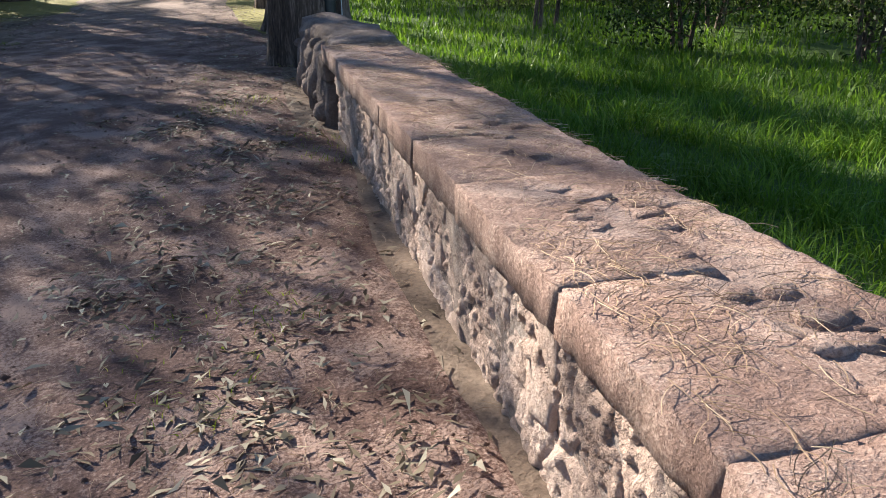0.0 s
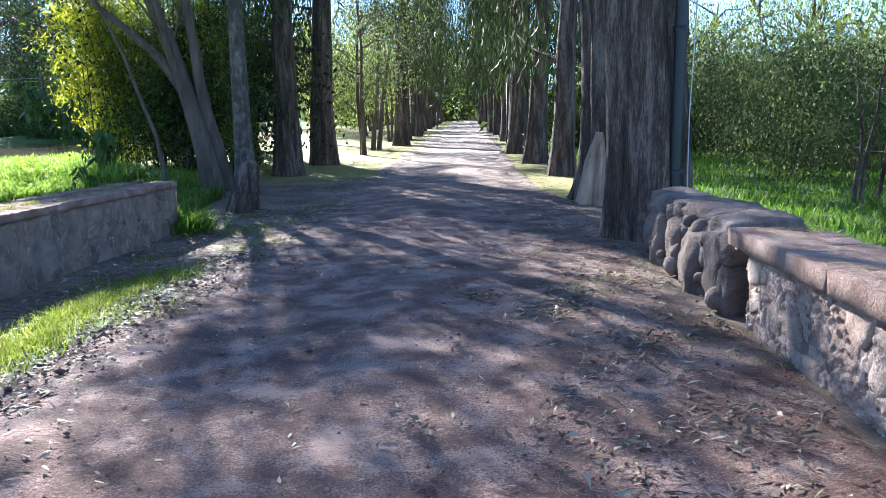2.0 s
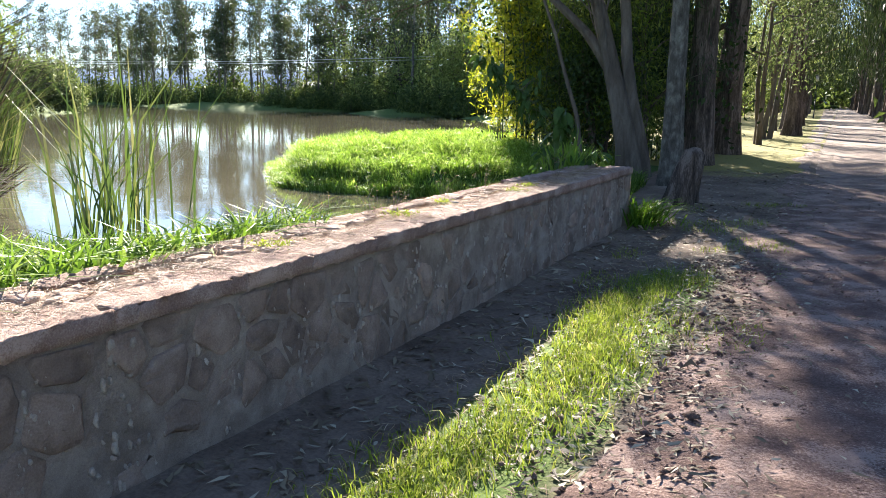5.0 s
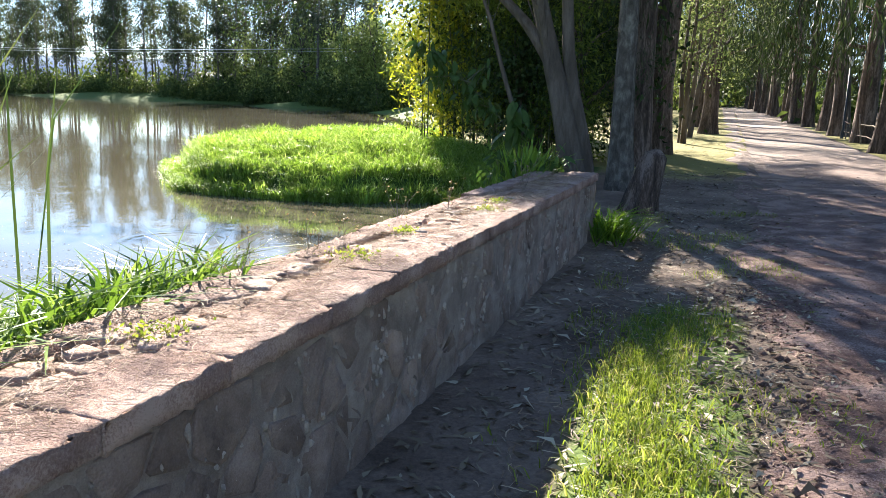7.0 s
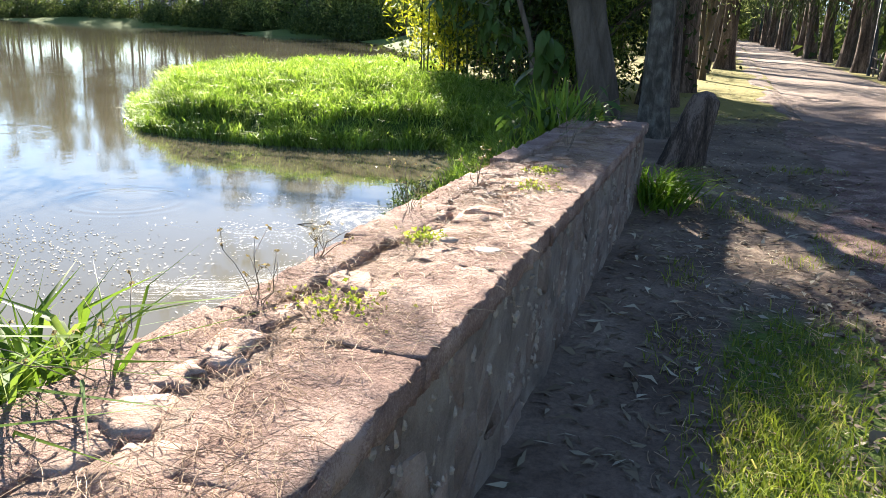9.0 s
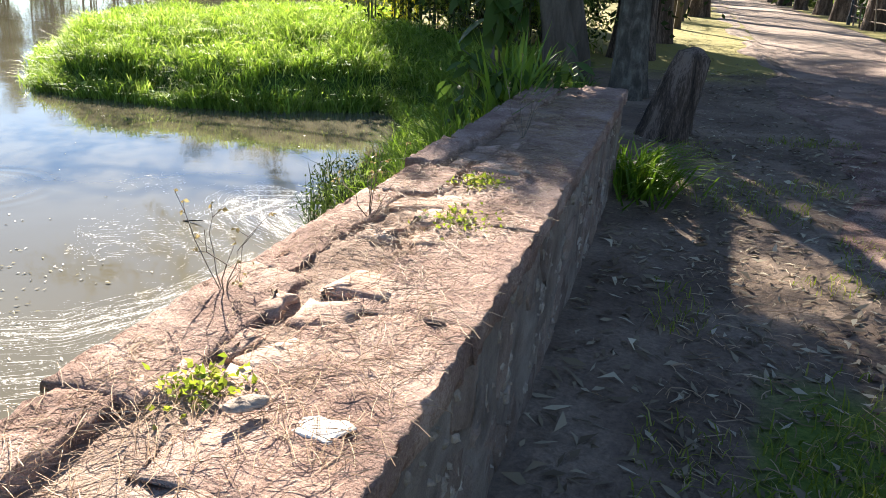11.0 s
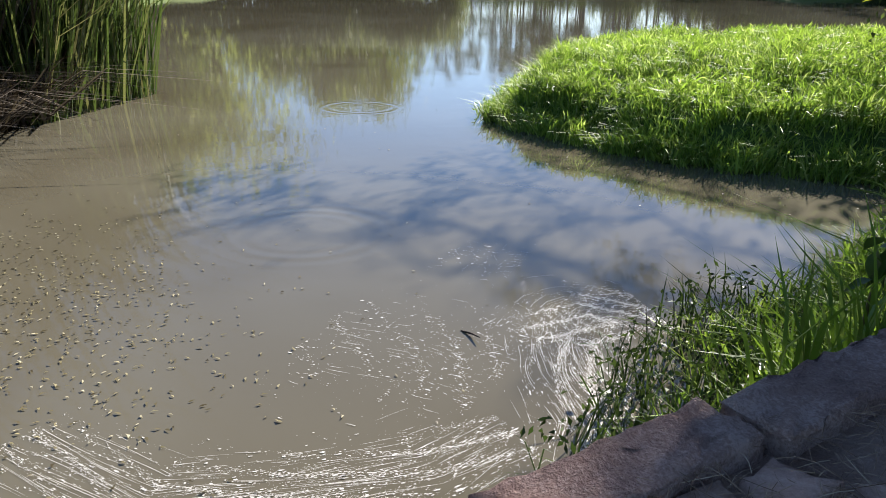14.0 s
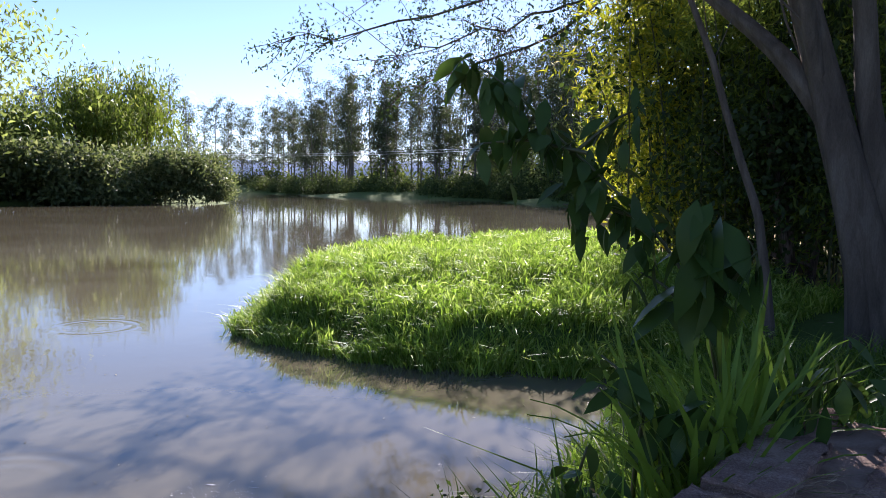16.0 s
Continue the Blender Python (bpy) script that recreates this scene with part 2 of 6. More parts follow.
def water_material():
    """Murky pond: brown-green body under a smooth, faintly rippled surface."""
    m, nt, p = begin("pond_water", 0.045, 0.5)
    vec = place(nt)
    murk = fine_noise(nt, vec, 0.16, 3, 0.5, 1.2)
    col = ramp(nt, murk, [(0.35, (0.1, 0.087, 0.056)), (0.65, (0.142, 0.13, 0.092))])
    nt.links.new(col, p.inputs["Base Color"])
    p.inputs["IOR"].default_value = 1.33
    mp = nt.nodes.new("ShaderNodeMapping")
    mp.inputs["Scale"].default_value = (1.0, 1.0, 1.0)
    nt.links.new(vec, mp.inputs[0])
    w1 = fine_noise(nt, mp.outputs[0], 1.6, 3, 0.5)
    w2 = fine_noise(nt, mp.outputs[0], 6.0, 2, 0.5)
    nrm = bump_of(nt, w2, 0.03, 0.02, bump_of(nt, w1, 0.04, 0.05))
    for cx, cy, reach in ((-10.3, 11.9, 1.5), (-15.6, 15.3, 1.2)):      # rings spreading where something touched the water
        d = nt.nodes.new("ShaderNodeVectorMath")
        d.operation = "DISTANCE"
        d.inputs[1].default_value = (cx, cy, -0.45)
        nt.links.new(vec, d.inputs[0])
        wave = nt.nodes.new("ShaderNodeMath")
        wave.operation = "SINE"
        k = nt.nodes.new("ShaderNodeMath")
        k.operation = "MULTIPLY"
        k.inputs[1].default_value = 34.0
        nt.links.new(d.outputs["Value"], k.inputs[0])
        nt.links.new(k.outputs[0], wave.inputs[0])
        band = ramp(nt, d.outputs["Value"], [(0.3, (0, 0, 0)), (0.6, (1, 1, 1)), (min(1.0, reach * 0.6), (0, 0, 0))])
        out = nt.nodes.new("ShaderNodeMath")
        out.operation = "MULTIPLY"
        nt.links.new(wave.outputs[0], out.inputs[0])
        nt.links.new(band, out.inputs[1])
        nrm = bump_of(nt, out.outputs[0], 0.06, 0.012, nrm)
    nt.links.new(nrm, p.inputs["Normal"])
    return m


GROUND = ground_material()
WATER = water_material()
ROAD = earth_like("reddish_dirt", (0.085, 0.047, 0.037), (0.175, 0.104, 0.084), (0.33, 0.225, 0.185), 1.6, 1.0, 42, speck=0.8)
paler_along(ROAD, (0.36, 0.29, 0.24))
STONE_L = earth_like("dark_wall_stone", (0.14, 0.096, 0.074), (0.265, 0.188, 0.148), (0.42, 0.315, 0.255), 3.2, 0.8, 36, vary=0.16, holes=0.3)
MORTAR_L = earth_like("old_mortar", (0.16, 0.118, 0.092), (0.29, 0.22, 0.175), (0.46, 0.37, 0.3), 3.4, 0.9, 50)
CHIP = earth_like("pale_stone_chip", (0.22, 0.17, 0.135), (0.36, 0.29, 0.235), (0.54, 0.45, 0.375), 3.0, 0.6, 40)
COPING = earth_like("reddish_coping_stone", (0.2, 0.12, 0.095), (0.33, 0.215, 0.172), (0.49, 0.35, 0.287), 2.2, 1.0, 52, vary=0.07, holes=0.5, speck=0.75)
RUBBLE = earth_like("pale_rubble", (0.28, 0.175, 0.135), (0.44, 0.3, 0.235), (0.6, 0.45, 0.365), 3.0, 0.6, 40, vary=0.14)
FILL = earth_like("needle_strewn_earth", (0.19, 0.12, 0.09), (0.35, 0.24, 0.185), (0.5, 0.375, 0.3), 3.0, 0.9, 70)
STONE_R = earth_like("porous_pink_stone", (0.22, 0.15, 0.12), (0.42, 0.31, 0.255), (0.6, 0.48, 0.41), 2.4, 0.95, 30, vary=0.22, holes=0.9)
MORTAR_R = earth_like("crumbling_mortar", (0.12, 0.085, 0.07), (0.28, 0.21, 0.175), (0.46, 0.38, 0.33), 3.2, 1.0, 40, holes=0.8)
BOULDER = earth_like("grey_brown_boulder", (0.085, 0.062, 0.052), (0.19, 0.142, 0.12), (0.33, 0.26, 0.225), 2.6, 1.0, 26, vary=0.12, holes=0.5)
BARK = earth_like("furrowed_bark", (0.022, 0.015, 0.011), (0.09, 0.064, 0.05), (0.22, 0.165, 0.135), 2.2, 1.0, 12, stretch=(2.4, 2.4, 0.3), speck=0.7)
BARK_GREY = earth_like("mottled_grey_bark", (0.04, 0.034, 0.027), (0.11, 0.095, 0.078), (0.28, 0.255, 0.21), 4.5, 1.0, 26, stretch=(1.6, 1.6, 0.8))
BARK_PALE = earth_like("smooth_tan_bark", (0.055, 0.042, 0.033), (0.105, 0.084, 0.066), (0.175, 0.145, 0.118), 2.0, 0.5, 30, stretch=(2.5, 2.5, 0.4))
CUT = earth_like("bare_pale_wood", (0.22, 0.135, 0.09), (0.42, 0.28, 0.2), (0.58, 0.43, 0.33), 2.2, 0.6, 26, stretch=(2, 2, 0.5))
GRASS = leafy("lush_grass", (0.1, 0.19, 0.022), (0.31, 0.46, 0.075), 0.48, 0.5, (0.46, 0.56, 0.2), 0.3)
SHOREGRASS = leafy("shore_grass_blade", (0.055, 0.115, 0.014), (0.17, 0.28, 0.038), 0.45, 0.45, (0.27, 0.36, 0.09), 0.3)
BANK = leafy("bank_leaf", (0.06, 0.125, 0.016), (0.19, 0.3, 0.045), 0.42, 0.5, (0.3, 0.38, 0.11), 0.3)
GRASS_DRY = leafy("short_dry_grass", (0.14, 0.2, 0.028), (0.28, 0.34, 0.055), 0.45, 0.6, (0.44, 0.4, 0.17))
MEADOW = leafy("meadow_grass", (0.075, 0.15, 0.018), (0.14, 0.26, 0.03), 0.45, 0.45, (0.22, 0.31, 0.06))
REED_GREEN = leafy("green_reed", (0.04, 0.07, 0.02), (0.1, 0.145, 0.045), 0.3, 0.4, (0.24, 0.23, 0.12))
REED_DEAD = leafy("dead_reed", (0.02, 0.015, 0.012), (0.075, 0.06, 0.046), 0.08, 0.5, (0.28, 0.24, 0.2))
STRAW = leafy("straw_reed", (0.2, 0.15, 0.08), (0.38, 0.3, 0.18), 0.25, 0.6, (0.5, 0.42, 0.28))
# the same bamboo leaf twice: a sunlit yellow and a shaded green
BAMBOO_LIT = leafy("bamboo_leaf", (0.16, 0.21, 0.02), (0.37, 0.38, 0.035), 0.55, 0.45, (0.58, 0.5, 0.05))
BAMBOO_SHADE = leafy("shaded_bamboo_leaf", (0.075, 0.115, 0.022), (0.19, 0.255, 0.05), 0.5, 0.5, (0.3, 0.34, 0.08))
SHOREBUSH = leafy("shore_bush_leaf", (0.045, 0.07, 0.022), (0.12, 0.16, 0.05), 0.4, 0.6, (0.22, 0.26, 0.09))
PONDTREE = leafy("pond_tree_foliage", (0.13, 0.17, 0.05), (0.28, 0.34, 0.12), 0.55, 0.6, (0.4, 0.44, 0.18))
BAMBOO = plain("bamboo_culm", (0.05, 0.058, 0.02), 0.45)
CASUARINA = leafy("needle_foliage", (0.02, 0.035, 0.012), (0.055, 0.08, 0.03), 0.14, 0.6, (0.09, 0.11, 0.052))
EUCALYPT = leafy("gum_foliage", (0.035, 0.048, 0.026), (0.085, 0.105, 0.058), 0.3, 0.5, (0.14, 0.155, 0.09))
WILLOW = leafy("willow_foliage", (0.08, 0.12, 0.02), (0.18, 0.24, 0.045), 0.45, 0.5, (0.28, 0.31, 0.08))
SCRUB = leafy("grey_green_scrub", (0.06, 0.085, 0.035), (0.155, 0.195, 0.085), 0.4, 0.6, (0.27, 0.29, 0.16))
DARKLEAF = leafy("dark_leaf", (0.018, 0.032, 0.01), (0.045, 0.075, 0.022), 0.3, 0.45, (0.08, 0.12, 0.03))
PLANT_LEAF = leafy("broad_leaf", (0.025, 0.055, 0.014), (0.06, 0.11, 0.028), 0.3, 0.38, (0.15, 0.21, 0.09))
LITTER = leafy("fallen_leaf", (0.1, 0.072, 0.05), (0.27, 0.215, 0.155), 0.05, 0.6, (0.5, 0.44, 0.35))
NEEDLE = leafy("dry_needle", (0.17, 0.1, 0.062), (0.42, 0.29, 0.2), 0.1, 0.6, (0.58, 0.45, 0.33))
CLOD = earth_like("earth_clod", (0.085, 0.05, 0.04), (0.17, 0.105, 0.083), (0.27, 0.18, 0.145), 5.0, 0.8, 60)
TWIG = earth_like("dry_twig", (0.08, 0.06, 0.045), (0.2, 0.16, 0.12), (0.36, 0.3, 0.24), 5.0, 0.4, 60)
FOAM = plain("pond_foam", (0.68, 0.66, 0.6), 0.7)
SCUM = leafy("floating_leaf_scrap", (0.06, 0.045, 0.02), (0.3, 0.26, 0.14), 0.0, 0.5, (0.55, 0.5, 0.36))
WHITE = plain("white_lime", (0.74, 0.71, 0.66), 0.8)
IRON = plain("black_painted_metal", (0.02, 0.024, 0.024), 0.45)
GATE_GREEN = plain("dark_green_paint", (0.012, 0.03, 0.022), 0.5)
PLASTER = plain("white_wall_paint", (0.7, 0.68, 0.64), 0.8)
ROOFING = plain("grey_sheet_roof", (0.2, 0.2, 0.2), 0.6)
BRICKWALL = earth_like("brown_masonry", (0.12, 0.075, 0.055), (0.2, 0.13, 0.1), (0.3, 0.21, 0.16), 1.0, 0.3, 12)
YELLOW = plain("ripe_yellow_field", (0.5, 0.42, 0.05), 0.9)
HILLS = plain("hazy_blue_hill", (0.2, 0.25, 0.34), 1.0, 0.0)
CABLE = plain("pale_cable", (0.5, 0.5, 0.5), 0.5)

# ---------------- ground, road, water ----------------
WATER_Z = -0.45
SHORE = np.array([  # outline of the pond
    (-5.3, 7.25), (-5.3, 10.0), (-5.75, 10.4), (-6.4, 11.6), (-7.05, 13.1), (-7.15, 14.2), (-7.3, 15.6), (-8.0, 17.3), (-8.7, 17.8), (-9.4, 17.2),
    (-10.1, 16.8), (-10.9, 16.5), (-12.2, 16.45), (-13.3, 16.4), (-14.0, 16.8), (-15.3, 18.2), (-17.2, 20.4), (-17.9, 22.3), (-17, 25), (-14, 28),
    (-14.5, 36), (-20, 50), (-30, 75), (-45, 101), (-74, 121), (-103, 130), (-146, 141), (-200, 152), (-215, 140), (-110, 74), (-81, 64.5),
    (-79.5, 52), (-82, 38), (-67, 27), (-52, 20.8), (-38, 14.8), (-27, 12.5), (-18.8, 12.3), (-17.6, 11.2), (-16.5, 10.2), (-15.3, 9.2),
    (-14.2, 7), (-12.5, 5.2), (-10.4, 5.0), (-8.8, 6.6), (-7.6, 7.2), (-6.4, 7.3)])


def pond_distance(x, y):
    """Metres to the shore: positive in the pond, negative on land."""
    p = np.stack([np.ravel(x), np.ravel(y)], -1)
    best = np.full(len(p), 1e9)
    inside = np.zeros(len(p), bool)
    for a, b in zip(SHORE, np.roll(SHORE, -1, 0)):
        e = b - a
        t = np.clip(((p - a) @ e) / (e @ e), 0, 1)
        best = np.minimum(best, np.hypot(*(p - a - t[:, None] * e).T))
        cross = (a[1] > p[:, 1]) != (b[1] > p[:, 1])
        with np.errstate(divide="ignore", invalid="ignore"):
            xi = a[0] + (p[:, 1] - a[1]) / (b[1] - a[1] + 1e-12) * e[0]
        inside ^= cross & (p[:, 0] < xi)
    return np.where(inside, best, -best).reshape(np.shape(x))


def smooth(a, b, x):
    t = np.clip((x - a) / (b - a), 0, 1)
    return t * t * (3 - 2 * t)


def waves(x, y, seed=0.0):
    return (np.sin(x * 1.7 + y * 0.9 + seed) + np.sin(x * 0.8 - y * 1.9 + seed * 2) + np.sin(x * 3.1 + y * 2.7 - seed) * 0.5) / 2.5


def land(x, y):
    """Height of the ground without the pond bed."""
    x, y = np.asarray(x, float), np.asarray(y, float)
    z = np.interp(x, [-6, -4.9, -4.0, -2.8, -0.8, 1.9, 2.3, 3.2, 6, 15], [-0.16, -0.17, -0.17, -0.07, 0.0, 0.05, 0.03, -0.25, -0.32, -0.4])
    slope = 0.0148 * np.clip(y - 12, 0, 150)
    behind = smooth(2.3, 6, x)
    z = z * (1 - smooth(12, 20, y) * (x < -2.8) * 0.7) + slope * (1 - behind * 0.75)
    z = z + 0.012 * waves(x, y)
    isl = smooth(-7.2, -9.5, x) * smooth(40, 22, y) * (x > -40)
    z = z + 0.58 * smooth(-5.45, -5.7, x) * smooth(8.6, 7.2, y) * (x > -14)
    return z + isl * 0.3 * (1 + 0.35 * waves(x * 0.8, y * 0.8, 1.5))


def height(x, y):
    d = pond_distance(x, y)
    rise = np.where(np.asarray(x) > -5.28, 1.0, 0.6 * smooth(-0.02, -0.6, d) + 0.4 * smooth(-0.1, -2.8, d))
    return np.where(d > 0, WATER_Z - 0.12 - np.minimum(d, 3) * 0.25, WATER_Z - 0.12 + (land(x, y) - WATER_Z + 0.12) * rise)


def grid_lines(lo, a, b, hi, step, grow=1.22):
    mid = np.arange(a, b + step / 2, step)
    out, s, v = [], step, b
    while v < hi:
        s *= grow
        v += s
        out.append(v)
    low, s, v = [], step, a
    while v > lo:
        s *= grow
        v -= s
        low.append(v)
    return np.concatenate([low[::-1], mid, out])


def sheet(name, xs, ys, zfun, smooth_it=True):
    x, y = np.meshgrid(xs, ys)
    v = np.stack([x, y, zfun(x, y)], -1).reshape(-1, 3)
    i = np.arange(len(ys) - 1)[:, None] * len(xs) + np.arange(len(xs) - 1)[None]
    f = np.stack([i, i + 1, i + 1 + len(xs), i + len(xs)], -1).reshape(-1, 4)
    return mesh_of(name, v, f, smooth_it)


def build_ground():
    xs = grid_lines(-2500, -19, 9, 2500, 0.2)
    ys = grid_lines(-2500, -3, 30, 2500, 0.2)
    me = sheet("ground", xs, ys, height)
    co = np.empty(len(me.vertices) * 3)
    me.vertices.foreach_get("co", co)
    x, y, z = co.reshape(-1, 3).T
    strip = smooth(-4.35, -3.9, x) * smooth(-2.9, -3.35, x) * smooth(11.5, 9.5, y)
    lawn = np.maximum(strip * 0.75, smooth(-9, -30, x) * 0.95)
    lawn = np.maximum(lawn, smooth(30, 60, np.hypot(x + 2, y)) * 0.8 * (np.abs(x + 1.7) > 3.5))
    damp = np.maximum(smooth(2.5, 3.1, x) * smooth(40, 24, x + y * 0.3), smooth(-5.7, -6.3, x) * smooth(24, 20, y) * (x > -30) * 1.0)
    dry = smooth(-5.2, -6.6, x) * smooth(22, 26, y) * smooth(-20, -15, x) * 1.0
    dry = np.maximum(dry, 0.8 * smooth(0.5, 1.0, x) * smooth(2.9, 2.3, x) * smooth(13, 17, y) * smooth(150, 120, y))
    dry = np.maximum(dry, 0.75 * smooth(-4.6, -3.3, x) * smooth(0.5, -2.5, x) * smooth(24, 34, y) * (x < -2.6))
    dry = np.maximum(dry, 0.85 * smooth(17, 24, y) * (x < -2.9) * (x > -22) * smooth(190, 150, y))
    att = me.color_attributes.new("cover", "FLOAT_COLOR", "POINT")
    att.data.foreach_set("color", np.stack([lawn, damp, dry, np.ones_like(x)], -1).ravel())
    tagged(part("ground", me, GROUND), "bare and grassy ground around a pond", "ground", kind="structure")


def road_edges(y):
    return -3.2 + 0.16 * np.sin(y * 0.9) + 0.1 * np.sin(y * 2.3 + 1) - 0.012 * np.clip(y - 20, 0, 140), 1.78 + 0.05 * np.sin(y * 1.3) - 0.022 * np.clip(y - 14, 0, 120) + 0.2 * (y < 7.2) - 0.5 * smooth(13, 22, y)


def build_road():
    ys = np.concatenate([np.arange(-6, 30, 0.2), np.arange(30, 260, 2.0)])
    u = np.linspace(0, 1, 29)
    lo, hi = road_edges(ys)
    x = lo[:, None] + (hi - lo)[:, None] * u[None]
    y = np.repeat(ys[:, None], len(u), 1)
    edge = np.minimum(u, 1 - u)
    lift = np.where(edge < 0.02, -0.05, 0.012 + 0.02 * smooth(0.0, 0.25, edge))[None]
    ruts = -0.018 * (np.exp(-((x + 2.0) / 0.3) ** 2) + np.exp(-((x - 0.1) / 0.3) ** 2))
    z = land(x, y) + lift + ruts + 0.008 * waves(x * 3, y * 3, 2.0)
    v = np.stack([x, y, z], -1).reshape(-1, 3)
    i = np.arange(len(ys) - 1)[:, None] * len(u) + np.arange(len(u) - 1)[None]
    f = np.stack([i, i + 1, i + 1 + len(u), i + len(u)], -1).reshape(-1, 4)
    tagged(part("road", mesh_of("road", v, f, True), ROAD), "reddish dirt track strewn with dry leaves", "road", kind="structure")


def build_water():
    v = np.array([(-700, -200, WATER_Z), (-5.35, -200, WATER_Z), (-5.35, 400, WATER_Z), (-700, 400, WATER_Z)])
    tagged(part("water", mesh_of("water", v, np.array([[0, 1, 2, 3]])), WATER), "murky brown-green pond mirroring trees and sky", "water", kind="structure")


# ---------------- stones ----------------
def cells(points, box, gap, rng, cut=0.24):
    """Voronoi cells of the points inside a box, each drawn in by gap."""
    out = []
    x0, x1, y0, y1 = box
    for k, c in enumerate(points):
        poly = [np.array(q, float) for q in ((x0, y0), (x1, y0), (x1, y1), (x0, y1))]
        order = np.argsort(np.hypot(*(points - c).T))[1:16]
        for j in order:
            n = points[j] - c
            n = n / np.linalg.norm(n)
            lim = (points[j] + c) @ n / 2
            res = []
            for a, b in zip(poly, poly[1:] + poly[:1]):
                da, db = a @ n - lim, b @ n - lim
                if da <= 0:
                    res.append(a)
                if (da < 0) != (db < 0):
                    res.append(a + (b - a) * da / (da - db))
            poly = res
            if len(poly) < 3:
                break
        if len(poly) < 3:
            continue
        poly = np.array(poly)
        mid = poly.mean(0)
        r = np.hypot(*(poly - mid).T).mean()
        if r < gap * 2:
            continue
        poly = mid + (poly - mid) * (1 - gap / r)
        nxt = np.roll(poly, -1, 0)
        poly = np.stack([poly * (1 - cut) + nxt * cut, poly * cut + nxt * (1 - cut)], 1).reshape(-1, 2)
        poly += rng.normal(0, 0.006, poly.shape)
        out.append((mid, poly))
    return out


def slab_of(name, poly, back, front, inset, rng, rough=0.004):
    """A stone: outline, worn edge and a slightly domed face; (u, v, w) with w outward."""
    n = len(poly)
    mid = poly.mean(0)
    near = mid + (poly - mid) * (1 - inset)
    core = mid + (poly - mid) * 0.5
    w = lambda base: base + rng.normal(0, rough, n)
    v = np.concatenate([np.c_[poly, np.full(n, back)], np.c_[poly, w(front - 0.35 * abs(front - back) * 0.5)], np.c_[near, w(front)], np.c_[core, w(front + rough)], [[*mid, front + rough]]])
    k = np.arange(n)
    kn = (k + 1) % n
    q = np.concatenate([np.stack([k + s, kn + s, kn + s + n, k + s + n], -1) for s in (0, n, 2 * n)])
    t = np.stack([k + 3 * n, kn + 3 * n, np.full(n, 4 * n)], -1)
    return v, q, t


def turned(v, axes):
    """(u, v, w) into the world by three axis vectors."""
    return v @ np.asarray(axes, float)


def block(x0, x1, y0, y1, z0, z1, rng, rough=0.006, step=0.3, bevel=0.018):
    """A long rough block with worn edges, its ring swept along y."""
    ys = np.linspace(y0, y1, max(3, int((y1 - y0) / step) + 1))
    b = bevel
    across = np.linspace(x1 - b, x0 + b, 8)
    ring = np.array([(x0, z0), (x1, z0), (x1, z0 + 0.5 * (z1 - b - z0)), (x1, z1 - b), (x1 - b * 0.3, z1 - b * 0.3)] + [(k, z1) for k in across] + [(x0 + b * 0.3, z1 - b * 0.3), (x0, z1 - b)])
    n = len(ring)
    v = np.stack([np.repeat(ring[None, :, 0], len(ys), 0), np.repeat(ys[:, None], n, 1), np.repeat(ring[None, :, 1], len(ys), 0)], -1)
    v += rng.normal(0, rough, v.shape) * [1, 1, 1]
    v[0, :, 1] = y0 + rng.normal(0, rough, n)
    v[-1, :, 1] = y1 + rng.normal(0, rough, n)
    i = np.arange(len(ys) - 1)[:, None] * n
    j = np.arange(n)[None]
    q = np.stack([i + j, i + n + j, i + n + (j + 1) % n, i + (j + 1) % n], -1).reshape(-1, 4)
    last = (len(ys) - 1) * n
    caps = np.array([list(range(n)), list(range(last + n - 1, last - 1, -1))])
    return v.reshape(-1, 3), q, caps


def fill_z(x, y):
    """Top of the earth between the coping courses: a trench along the pond side."""
    return 0.678 - 0.024 * smooth(-5.4, -5.45, x) * (0.6 + 0.6 * waves(x, y * 2.3, 2.0)) + 0.009 * waves(x * 9, y * 9)


